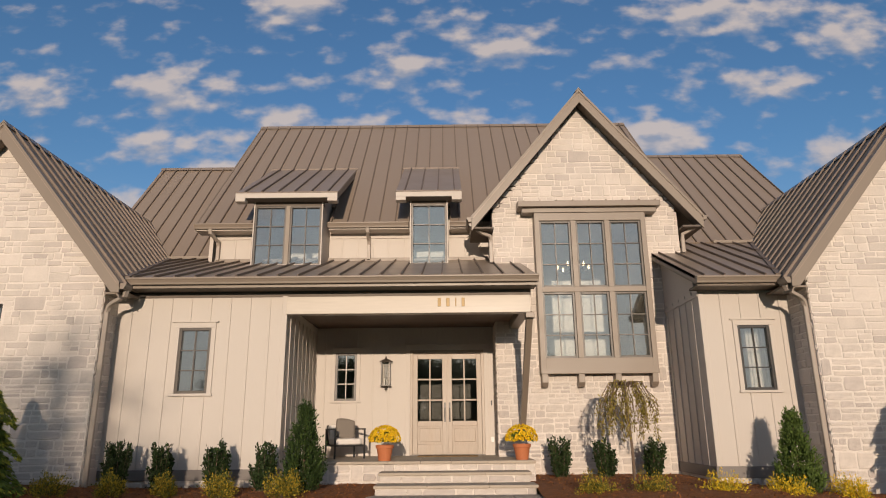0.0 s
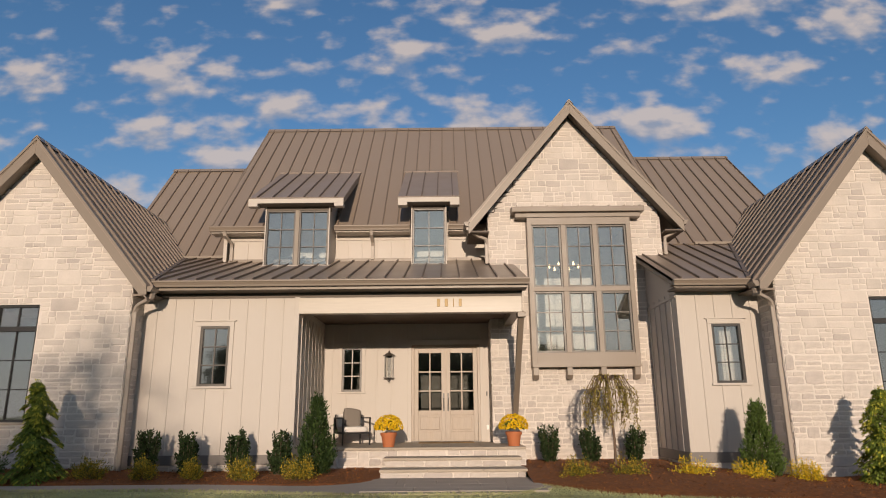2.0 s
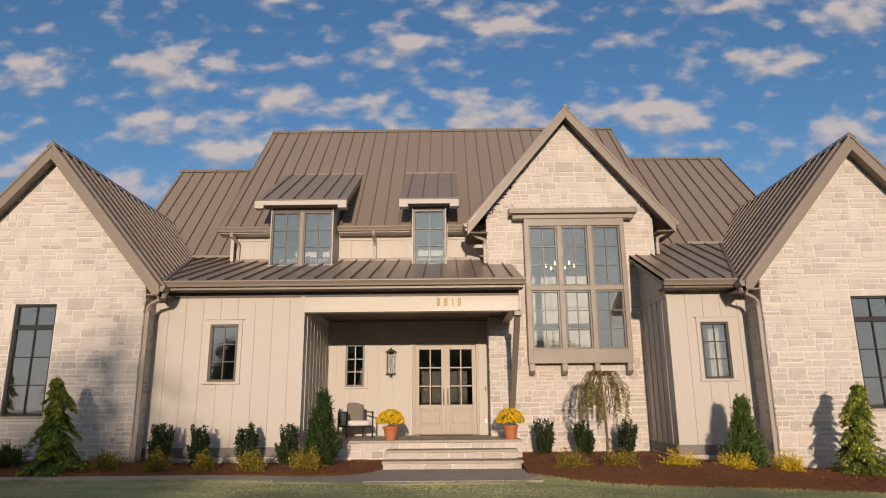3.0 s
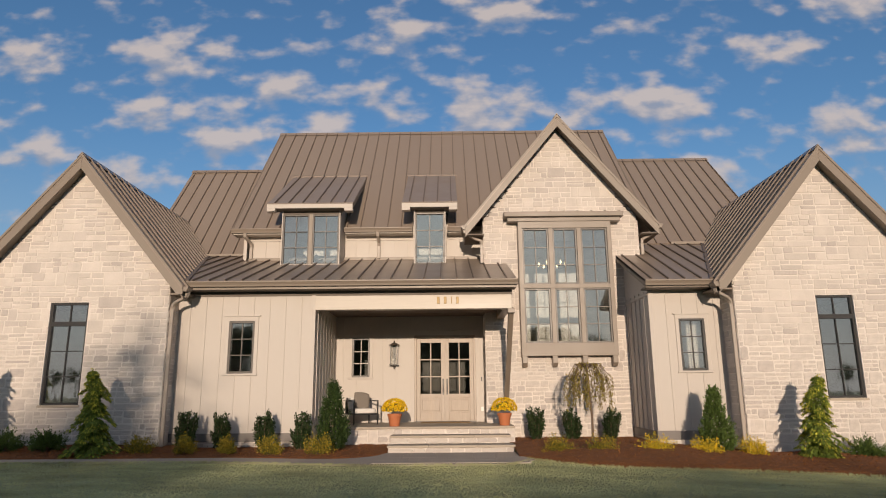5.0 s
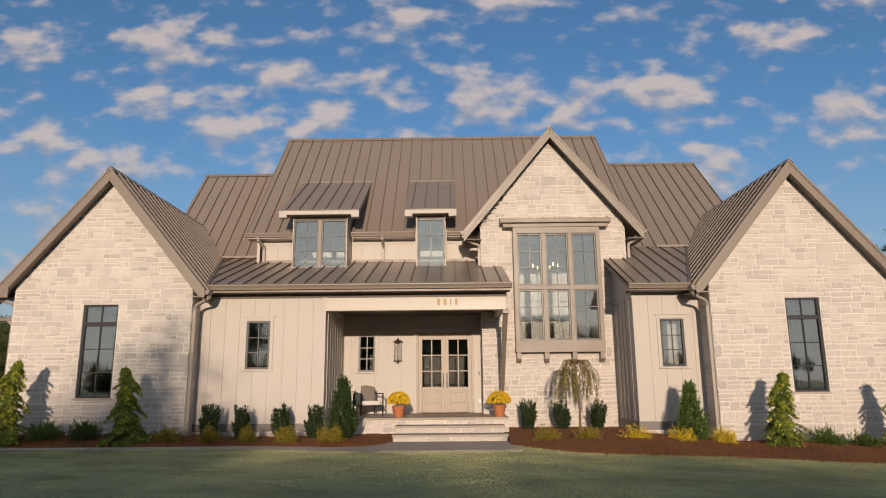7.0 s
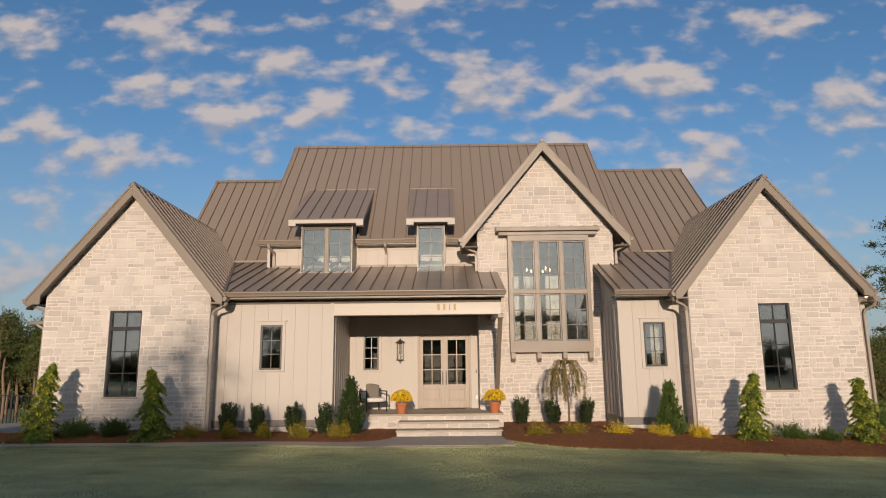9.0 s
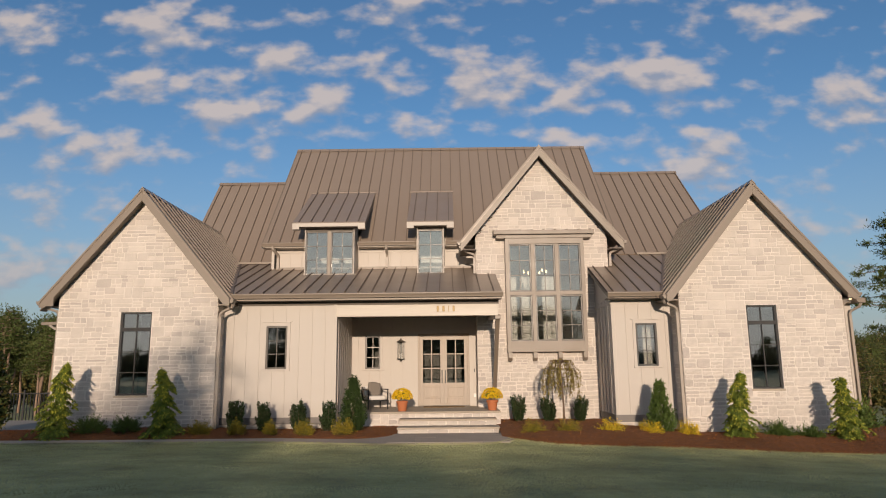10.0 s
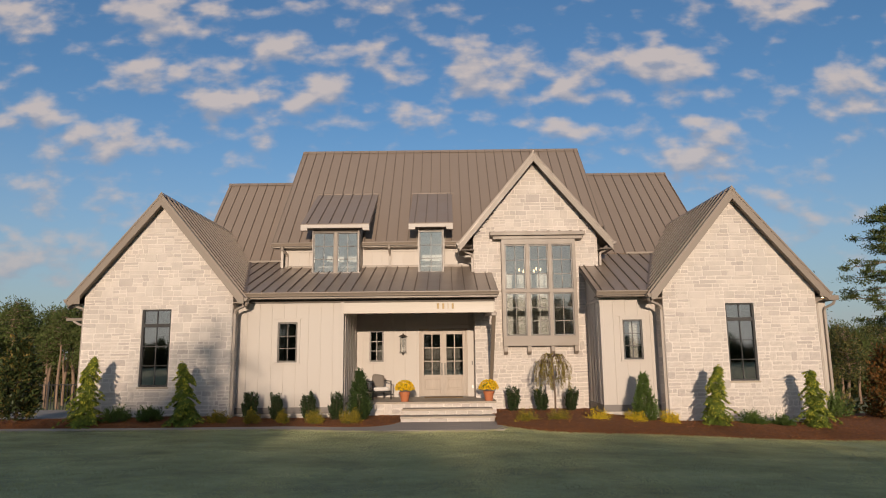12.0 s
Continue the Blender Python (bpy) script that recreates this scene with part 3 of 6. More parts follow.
        part("eave_soffit", Shape().box(min(wx, ex - sg * 0.02), max(wx, ex - sg * 0.02), Y_WING + 0.02, yb, ez - 0.16, ez - 0.12), TRIM, HOUSE)
        if (side == "west") == (sg < 0):
            part("eave_return", Shape().prism([(wx, yf + 0.01, ez - 0.16), (ex, yf + 0.01, ez - 0.16), (ex, yf + 0.01, ez - 0.1), (wx, yf + 0.01, ez + 0.28)], (0, 0.03, 0)), TRIM, HOUSE)
        gx = ex + sg * 0.002
        gy0, gy1 = yf + 0.02, yb
        prof = [(0, 0), (sg * 0.12, 0), (sg * 0.12, -0.035), (sg * 0.085, -0.09), (sg * 0.08, -0.12), (0, -0.12)]
        if (side == "west") == (sg < 0):
            part("gutter", Shape().prism([(gx + p, gy0, ez - 0.01 + q) for p, q in prof], (0, gy1 - gy0, 0)), TRIM, HOUSE, bevel=0.003)
        else:
            part("gutter", Shape().prism([(gx + p, gy0, ez - 0.01 + q) for p, q in prof], (0, 0.30, 0)), TRIM, HOUSE, bevel=0.003)
    ridge = Shape().prism([(apex - 0.12, yf - 0.02, top - 0.10), (apex, yf - 0.02, top + 0.055), (apex + 0.12, yf - 0.02, top - 0.10), (apex, yf - 0.02, top + 0.02)], (0, yb - yf, 0))
    part("ridge_cap", ridge, ROOF, HOUSE)

# ---- middle: the boarded front, the porch and the upper wall ----
Y_FRONT, Y_EAST, Y_GABLE, Y_DOOR, Y_UPPER = 0.0, 0.20, 2.30, 3.20, 3.55
PORCH_X0, PORCH_X1 = -3.42, 1.57
WL = (-5.59, -4.94, 1.90, 3.21)
WR = (5.83, 6.48, 1.88, 3.19)
wall = part("board_wall", wall_shape(-6.93, PORCH_X0, 0.44, 3.83, Y_FRONT, 0.2, [WL]), BOARD, HOUSE, "cream board-and-batten wall")
board_wall(wall, -6.93, PORCH_X0, 0.47, 3.82, Y_FRONT, [(WL[0] - 0.09, WL[1] + 0.09, WL[2] - 0.05, WL[3] + 0.13)], first=-6.62, pitch=0.405)
part("corner_board", Shape().box(PORCH_X0 - 0.10, PORCH_X0 + 0.004, Y_FRONT - 0.024, 0.2, 0.46, 3.85), BOARD, HOUSE, bevel=0.004)
window(HOUSE, *WL[:2], Y_FRONT - 0.01, *WL[2:], 2, 3, BRONZE, BRONZE, label="small bronze casement window with six lights")
casing(HOUSE, *WL[:2], Y_FRONT, *WL[2:], BOARD)
part("base_band", Shape().box(-6.93, PORCH_X0, -0.02, 0.2, 0.26, 0.46), BASEBAND, HOUSE, "dark grey base trim", bevel=0.006)
base = part("stone_base", Shape().box(-6.93, PORCH_X0, 0.012, 0.2, -0.5, 0.26), MORTAR, HOUSE)
stonework(base, -6.93, PORCH_X0, -0.1, 0.26, 0.0, 31, singles=(-7, -3, -0.2, 0.3))
# porch side wall (west) and back wall
side = part("board_wall", Shape().box(PORCH_X0 - 0.2, PORCH_X0, 0.2, Y_DOOR + 0.2, 0.3, 3.9), BOARD, HOUSE)
board_wall(side, 0.3, Y_DOOR, 0.56, 3.5, 0, facing=(1, 0), at=PORCH_X0, pitch=0.40)
PW = (-2.93, -2.40, 1.86, 3.02)
DOOR = (-1.07, 0.76, 0.55, 3.08)
wall = part("porch_back_wall", wall_shape(PORCH_X0, 1.02, 0.3, 4.2, Y_DOOR, Y_DOOR + 0.2, [PW, DOOR]), BOARD, HOUSE, "cream boarded porch wall")
board_wall(wall, PORCH_X0, 1.0, 0.56, 3.6, Y_DOOR, [(PW[0] - 0.09, PW[1] + 0.09, PW[2] - 0.05, PW[3] + 0.13), (DOOR[0] - 0.12, DOOR[1] + 0.12, 0.5, DOOR[3] + 0.15)], first=-3.2, pitch=0.40)
window(HOUSE, *PW[:2], Y_DOOR - 0.01, *PW[2:], 2, 3, BRONZE, BOARD, label="narrow porch window with six lights")
casing(HOUSE, *PW[:2], Y_DOOR, *PW[2:], BOARD)
# porch ceiling, beam and roof edge
part("porch_ceiling", Shape().box(PORCH_X0, PORCH_X1, 0.2, Y_DOOR, 3.66, 3.72), CEILWOOD, HOUSE, "dark stained plank porch ceiling")
for i in range(22):
    part("ceiling_plank", Shape().box(PORCH_X0 + 0.01, PORCH_X1, 0.21 + i * 0.135, 0.21 + i * 0.135 + 0.128, 3.645, 3.66), CEILWOOD, HOUSE)
part("porch_beam", Shape().box(PORCH_X0 - 0.02, PORCH_X1, -0.03, 0.22, 3.47, 3.83), BEAM, HOUSE, "weathered pale timber porch beam", bevel=0.008)
part("side_beam", Shape().box(PORCH_X1 - 0.22, PORCH_X1, 0.22, Y_GABLE + 0.02, 3.47, 3.80), TRIM, HOUSE, bevel=0.006)
# dark strip below the gutter: the soffit's shadow painted on this board
part("frieze_board", Shape().box(-6.93, PORCH_X1 + 0.02, -0.012, 0.2, 3.832, 4.02), SOFFIT_SHADE, HOUSE)
part("brace", Shape().bar((1.56, 2.28, 1.1), (1.56, 0.08, 3.47), 0.13, 0.15), TRIM, HOUSE, "slender timber porch brace", bevel=0.006)
part("brace_cap", Shape().box(1.47, 1.65, -0.02, 0.24, 3.36, 3.47), TRIM, HOUSE, bevel=0.006)
SH_Y0, SH_Z0, SH_S = -0.45, 4.16, 0.335


def shed_z(y):
    return SH_Z0 + SH_S * (y - SH_Y0)


part("porch_soffit", Shape().box(-6.93, 1.66, SH_Y0 + 0.02, 0.0, 3.95, 3.99), SOFFIT_SHADE, HOUSE)
roof_plane(HOUSE, [(-6.62, SH_Y0, SH_Z0), (1.68, SH_Y0, SH_Z0), (1.68, 4.7, shed_z(4.7)), (-6.62, 4.7, shed_z(4.7))], offset=0.16, pitch=0.415, label="low-pitched standing-seam porch roof")
roof_plane(HOUSE, [(-8.6, SH_Y0 + 0.3, shed_z(SH_Y0 + 0.3)), (-6.62, SH_Y0 + 0.3, shed_z(SH_Y0 + 0.3)), (-6.62, 4.7, shed_z(4.7)), (-8.6, 4.7, shed_z(4.7))], offset=0.10, pitch=0.415)
part("fascia_board", Shape().box(-6.62, 1.66, SH_Y0 + 0.01, SH_Y0 + 0.04, 3.95, SH_Z0 - 0.07), TRIM, HOUSE)
gutter(HOUSE, -6.60, 1.70, SH_Y0 + 0.01, SH_Z0 - 0.01, 0.14)
part("shed_end_board", Shape().prism([(1.64, SH_Y0, SH_Z0 - 0.07), (1.64, Y_GABLE, shed_z(Y_GABLE) - 0.07), (1.64, Y_GABLE, shed_z(Y_GABLE) - 0.3), (1.64, SH_Y0, 3.95)], (0.03, 0, 0)), TRIM, HOUSE)

# flashing in the valleys between the wing roofs and the low roofs
for x, y0, z0, y1, z1, sg in ((-9.31, SH_Y0, SH_Z0, 4.7, shed_z(4.7), 1), (9.33, -0.32, 4.12, 3.75, 5.943, -1)):
    a, b = (Vector((x + sg * (7.40 - z) / WING_SLOPE, y, z + 0.035)) for y, z in ((y0, z0), (y1, z1)))
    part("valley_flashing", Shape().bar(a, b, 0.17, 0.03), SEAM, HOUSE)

# ---- upper wall, dormers and the big roofs ----
EAVE_Y, EAVE_Z, MAIN_S, RIDGE_Y = 3.10, 6.41, 1.03, 8.20
RIDGE_Z = EAVE_Z + MAIN_S * (RIDGE_Y - EAVE_Y)
MX0, MX1 = -6.72, 6.26
DW1, DW2 = (-5.02, -3.32, 5.16, 6.72), (-1.02, -0.13, 5.15, 6.74)
Y_DORMER = 2.60
for a, b in ((-6.3, DW1[0] - 0.05), (DW1[1] + 0.05, DW2[0] - 0.05), (DW2[1] + 0.05, 1.0)):
    upper = part("upper_wall", Shape().box(a, b, Y_UPPER, Y_UPPER + 0.2, 5.2, 6.72), BOARD, HOUSE, "cream boarded upper wall")
board_wall(upper, -6.3, 1.1, 5.5, 6.3, Y_UPPER, [(DW1[0] - 0.1, DW1[1] + 0.1, 5, 7), (DW2[0] - 0.1, DW2[1] + 0.1, 5, 7)], first=-6.2, pitch=0.41)
part("flashing", Shape().box(-6.3, 1.1, Y_UPPER - 0.05, Y_UPPER, shed_z(Y_UPPER) - 0.02, shed_z(Y_UPPER) + 0.07), TRIM, HOUSE)


def main_z(y):
    return EAVE_Z + MAIN_S * (y - EAVE_Y)


def main_y(z):
    return EAVE_Y + (z - EAVE_Z) / MAIN_S


# eave pieces between the dormers; the roof starts higher up where a dormer cuts through
CUT = 3.75
for a, b in ((MX0, DW1[0] - 0.10), (DW1[1] + 0.10, DW2[0] - 0.10), (DW2[1] + 0.10, 1.2)):
    gutter(HOUSE, a - 0.02, b, EAVE_Y + 0.01, EAVE_Z + 0.0, 0.14)
    part("eave_soffit", Shape().box(a, b, EAVE_Y, Y_UPPER, EAVE_Z - 0.17, EAVE_Z - 0.13), BOARD, HOUSE)
    part("eave_frieze", Shape().box(max(a, -6.3), b, Y_UPPER - 0.03, Y_UPPER, EAVE_Z - 0.30, EAVE_Z - 0.17), BOARD, HOUSE)
stops = [MX0, DW1[0] - 0.10, DW1[1] + 0.10, DW2[0] - 0.10, DW2[1] + 0.10, 1.2, MX1]
for i, (a, b) in enumerate(zip(stops, stops[1:])):
    y = CUT if i % 2 else EAVE_Y
    roof_plane(HOUSE, [(a, y, main_z(y)), (b, y, main_z(y)), (b, RIDGE_Y, RIDGE_Z), (a, RIDGE_Y, RIDGE_Z)], offset=(MX0 + 0.2 - a) % 0.42, pitch=0.42, label="steep taupe standing-seam main roof")
roof_plane(HOUSE, [(MX1, 13.1, main_z(2.70)), (MX0, 13.1, main_z(2.70)), (MX0, RIDGE_Y, RIDGE_Z), (MX1, RIDGE_Y, RIDGE_Z)], seams=False)
part("ridge_cap", Shape().prism([(MX0 - 0.02, RIDGE_Y - 0.14, RIDGE_Z - 0.10), (MX0 - 0.02, RIDGE_Y, RIDGE_Z + 0.06), (MX0 - 0.02, RIDGE_Y + 0.14, RIDGE_Z - 0.10), (MX0 - 0.02, RIDGE_Y, RIDGE_Z)], (MX1 - MX0 + 0.04, 0, 0)), ROOF, HOUSE)
for x in (MX0, MX1):
    part("gable_end", Shape().prism([(x + (0.25 if x < 0 else -0.25), EAVE_Y + 0.4, 5.5), (x + (0.25 if x < 0 else -0.25), 12.8, 5.5), (x + (0.25 if x < 0 else -0.25), 12.8, main_z(2.9)), (x + (0.25 if x < 0 else -0.25), RIDGE_Y, RIDGE_Z - 0.1), (x + (0.25 if x < 0 else -0.25), EAVE_Y + 0.4, main_z(EAVE_Y + 0.4) - 0.1)], (0.1 if x < 0 else -0.1, 0, 0)), BOARD, HOUSE)
    part("rake_board", Shape().prism([(x - 0.02, EAVE_Y, EAVE_Z + 0.02), (x - 0.02, RIDGE_Y, RIDGE_Z + 0.02), (x - 0.02, RIDGE_Y, RIDGE_Z - 0.22), (x - 0.02, EAVE_Y, EAVE_Z - 0.2)], (0.04, 0, 0)), TRIM, HOUSE)
# lower roofs on both sides, their fronts a little behind
LOW_Y = 8.5
for x0, x1, LOW_Z, BREAK_Y, z0 in ((-10.3, MX0 + 0.2, 10.22, 4.7, 5.92), (MX1 - 0.2, 10.46, 10.52, 3.75, 5.97)):
    roof_plane(HOUSE, [(x0, BREAK_Y, z0), (x1, BREAK_Y, z0), (x1, LOW_Y, LOW_Z), (x0, LOW_Y, LOW_Z)], offset=0.14, pitch=0.42, label="standing-seam metal side roof")
    roof_plane(HOUSE, [(x0, 13.1, z0), (x1, 13.4, z0), (x1, LOW_Y, LOW_Z), (x0, LOW_Y, LOW_Z)], seams=False)
    part("ridge_cap", Shape().prism([(x0 - 0.02, LOW_Y - 0.14, LOW_Z - 0.09), (x0 - 0.02, LOW_Y, LOW_Z + 0.06), (x0 - 0.02, LOW_Y + 0.14, LOW_Z - 0.09), (x0 - 0.02, LOW_Y, LOW_Z)], (x1 - x0 + 0.04, 0, 0)), ROOF, HOUSE)
    part("transition_flashing", Shape().box(x0 + 1.0, x1 - 0.25, BREAK_Y - 0.06, BREAK_Y + 0.05, z0 - 0.03, z0 + 0.05), TRIM, HOUSE)
# shed dormers, their fronts forward of the upper wall
for (a, b, c, d), x0, x1 in ((DW1, -5.44, -2.87), (DW2, -1.40, 0.26)):
    y0, z0 = 2.25, 6.97
    yt = main_y(8.90)
    roof_plane(HOUSE, [(x0, y0, z0), (x1, y0, z0), (x1, yt, 8.93), (x0, yt, 8.93)], thick=0.05, offset=0.22, pitch=0.42, label="shed dormer roof of standing-seam metal")
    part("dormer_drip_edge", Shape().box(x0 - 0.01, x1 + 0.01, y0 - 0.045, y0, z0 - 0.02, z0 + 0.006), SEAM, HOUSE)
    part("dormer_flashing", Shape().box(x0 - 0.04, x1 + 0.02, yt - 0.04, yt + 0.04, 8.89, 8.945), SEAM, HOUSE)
    part("dormer_fascia", Shape().box(x0, x1, y0 - 0.03, y0, z0 - 0.15, z0 - 0.02), BOARD, HOUSE, "cream dormer fascia board", bevel=0.004)
    for x in (x0, x1 - 0.03):
        part("dormer_rake", Shape().prism([(x, y0, z0 - 0.05), (x, yt, 8.87), (x, yt, 8.70), (x, y0, z0 - 0.19)], (0.03, 0, 0)), TRIM, HOUSE)
        part("eave_end_block", Shape().box(min(x, x + 0.03) - (0.0 if x == x0 else 0.22), max(x, x + 0.03) + (0.22 if x == x0 else 0.0), y0 - 0.032, y0 + 0.2, z0 - 0.24, z0 - 0.15), BOARD, HOUSE, bevel=0.004)
    part("dormer_soffit", Shape().box(x0 + 0.03, x1 - 0.03, y0, Y_DORMER + 0.05, z0 - 0.15, z0 - 0.11), SOFFIT_SHADE, HOUSE)
    # dark colour stands for the soffit's shadow over the window
    part("dormer_head", Shape().box(a - 0.05, b + 0.05, Y_DORMER - 0.02, Y_DORMER + 0.14, d, z0 - 0.15), SOFFIT_SHADE, HOUSE)
    for x in (a - 0.035, b + 0.005):
        part("dormer_cheek", Shape().prism([(x, Y_DORMER - 0.03, c - 0.1), (x, Y_UPPER + 0.3, c - 0.1), (x, yt - 0.2, 8.6), (x, Y_DORMER - 0.03, z0 - 0.12)], (0.03, 0, 0)), BOARD, HOUSE)
    part("window_sill", Shape().box(a - 0.12, b + 0.12, Y_DORMER - 0.10, Y_DORMER + 0.1, c - 0.05, c), BOARD, HOUSE, bevel=0.004)
    part("sill_flashing", Shape().box(a - 0.16, b + 0.16, Y_DORMER - 0.16, Y_DORMER + 0.1, c - 0.09, c - 0.05), ROOF, HOUSE)
    part("dormer_floor", Shape().box(a, b, Y_DORMER + 0.12, 5.4, c - 0.05, c), INNER, HOUSE)
    part("dormer_back", Shape().box(a - 0.8, b + 0.8, 5.5, 5.56, c - 0.2, 8.0), INNER, HOUSE)
    if b - a > 1.2:
        mid = (a + b) / 2
        for p, q in ((a, mid - 0.05), (mid + 0.05, b)):
            window(HOUSE, p, q, Y_DORMER - 0.01, c, d, 2, 3, BRONZE, rail=0.045, label="dormer casement with six lights")
        part("mullion", Shape().box(mid - 0.05, mid + 0.05, Y_DORMER - 0.04, Y_DORMER + 0.1, c, d), TRIM, HOUSE)
    else:
        window(HOUSE, a, b, Y_DORMER - 0.01, c, d, 2, 3, BRONZE, rail=0.045, label="dormer casement with six lights")

# ---- the stone centre gable with its tall window bay ----
GX0, GX1, GAP_X, GTOP = 1.02, 5.62, 3.30, 9.58
gy = Y_GABLE
BAY = (2.06, 4.70, 2.62, 6.16)
s = wall_shape(GX0, GX1, -0.5, 6.2, gy + 0.006, gy + 0.3, [BAY])
s.prism([(GX0, gy + 0.006, 6.2), (GX1, gy + 0.006, 6.2), (GX1, gy + 0.006, 6.3), (GAP_X, gy + 0.006, GTOP - 0.34), (GX0, gy + 0.006, 6.3)], (0, 0.294, 0))
wall = part("stone_wall", s, MORTAR, HOUSE, "cream random-ashlar limestone centre gable")
gz = GTOP - 0.30
stonework(wall, GX0, GX1, -0.1, gz, gy, 5, holes=[BAY], lines=[(1.21, 1, 1.21 * GAP_X + gz), (-1.21, 1, -1.21 * GAP_X + gz)], singles=(GX0, GX1, -0.1, 5.5))
turn = Matrix.Translation((GX0, 0, 0)) @ Matrix.Rotation(radians(-90), 4, "Z")
part("gable_side_wall", Shape().box(GX0 + 0.012, GX0 + 0.3, gy + 0.3, 5.0, 0.3, 6.6), MORTAR, HOUSE)
part("gable_side_wall", Shape().box(GX1 - 0.3, GX1, gy + 0.3, 5.0, 0.3, 6.6), MORTAR, HOUSE)
stonework(wall, -5.0, -gy - 0.012, 0.3, 6.4, -0.012, 41, turn=turn)
gyf = 1.90
for sg in (-1, 1):
    ex, ez = GAP_X + sg * 2.82, GTOP - 1.21 * 2.82
    roof_plane(HOUSE, [(ex, gyf, ez), (ex, 6.2, ez), (GAP_X, 6.2, GTOP), (GAP_X, gyf, GTOP)], offset=0.25, label="standing-seam gable roof slope")
    part("rake_board", Shape().prism([(GAP_X, gyf + 0.005, GTOP - 0.08), (ex, gyf + 0.005, ez - 0.08), (ex, gyf + 0.005, ez - 0.36), (GAP_X, gyf + 0.005, GTOP - 0.36)], (0, 0.035, 0)), TRIM, HOUSE, bevel=0.004)
    part("drip_edge", Shape().prism([(GAP_X, gyf - 0.02, GTOP + 0.012), (ex, gyf - 0.02, ez + 0.012), (ex, gyf - 0.02, ez - 0.07), (GAP_X, gyf - 0.02, GTOP - 0.07)], (0, 0.03, 0)), TRIM, HOUSE)
    part("soffit", Shape().prism([(GAP_X, gyf + 0.04, GTOP - 0.25), (ex, gyf + 0.04, ez - 0.25), (ex, gyf + 0.04, ez - 0.29), (GAP_X, gyf + 0.04, GTOP - 0.29)], (0, gy - gyf - 0.02, 0)), SOFFIT_SHADE, HOUSE)
    wx = GX1 if sg > 0 else GX0
    part("eave_soffit", Shape().box(min(wx, ex), max(wx, ex), gyf + 0.04, 3.2, ez - 0.30, ez - 0.26), SOFFIT_SHADE, HOUSE)
    prof = [(0, 0), (sg * 0.12, 0), (sg * 0.12, -0.035), (sg * 0.085, -0.09), (sg * 0.08, -0.12), (0, -0.12)]
    part("gutter", Shape().prism([(ex + p, gyf + 0.02, ez - 0.01 + q) for p, q in prof], (0, 0.85, 0)), TRIM, HOUSE, bevel=0.003)
part("ridge_cap", Shape().prism([(GAP_X - 0.12, gyf - 0.02, GTOP - 0.10), (GAP_X, gyf - 0.02, GTOP + 0.055), (GAP_X + 0.12, gyf - 0.02, GTOP - 0.10), (GAP_X, gyf - 0.02, GTOP + 0.02)], (0, 4.2, 0)), ROOF, HOUSE)
# the bay: box frame, six sashes, hood and corbels
by = 2.02
bx0, bx1, bz0, bz1 = 2.02, 4.74, 2.38, 6.28
s = Shape()
s.box(bx0, bx0 + 0.12, by, gy + 0.02, bz0, bz1).box(bx1 - 0.12, bx1, by, gy + 0.02, bz0, bz1)
s.box(bx0 + 0.12, bx1 - 0.12, by, gy + 0.02, bz0, bz0 + 0.36).box(bx0 + 0.12, bx1 - 0.12, by, gy + 0.02, bz1 - 0.20, bz1)
bay = part("window_bay", s, TRIM, HOUSE, "taupe boxed window bay with six sashes", bevel=0.006)
cols = spaced(bx0 + 0.12, bx1 - 0.12, 4)
part("mid_rail", Shape().box(bx0 + 0.12, bx1 - 0.12, by + 0.005, by + 0.14, 4.30, 4.42), TRIM, bay, bevel=0.004)
for x in cols[1:-1]:
    for z0, z1 in ((bz0 + 0.36, 4.30), (4.42, bz1 - 0.20)):
        part("mullion", Shape().box(x - 0.06, x + 0.06, by + 0.005, by + 0.14, z0, z1), TRIM, bay, bevel=0.004)
for i in range(3):
    a, b = cols[i] + (0.06 if i else 0), cols[i + 1] - (0.06 if i < 2 else 0)
    for z0, z1 in ((bz0 + 0.36, 4.30), (4.42, bz1 - 0.20)):
        window(HOUSE, a, b, by + 0.05, z0, z1, 2, 3, BRONZE, rail=0.05, label="bay sash with six lights")
hood = Shape().prism([(1.62, 1.86, 6.40), (1.62, 1.86, 6.54), (1.62, gy, 6.62), (1.62, gy, 6.40)], (3.48, 0, 0))
part("bay_hood", hood, TRIM, HOUSE, "shallow taupe metal window hood", bevel=0.006)
part("bay_hood_bed", Shape().box(1.72, 5.02, 1.98, gy, 6.28, 6.40), TRIM, HOUSE, bevel=0.004)
for i in range(9):
    x = 1.75 + i * 0.405
    part("hood_seam", Shape().prism([(x, 1.86, 6.54), (x, 1.86, 6.57), (x, gy, 6.65), (x, gy, 6.62)], (0.02, 0, 0)), ROOF, HOUSE)
for x in spaced(bx0 + 0.02, bx1 - 0.16, 4):
    part("corbel", Shape().prism([(x, by + 0.02, bz0), (x, gy, bz0), (x, gy, bz0 - 0.30), (x, by + 0.13, bz0 - 0.30), (x, by + 0.02, bz0 - 0.20)], (0.14, 0, 0)), TRIM, HOUSE, bevel=0.006)

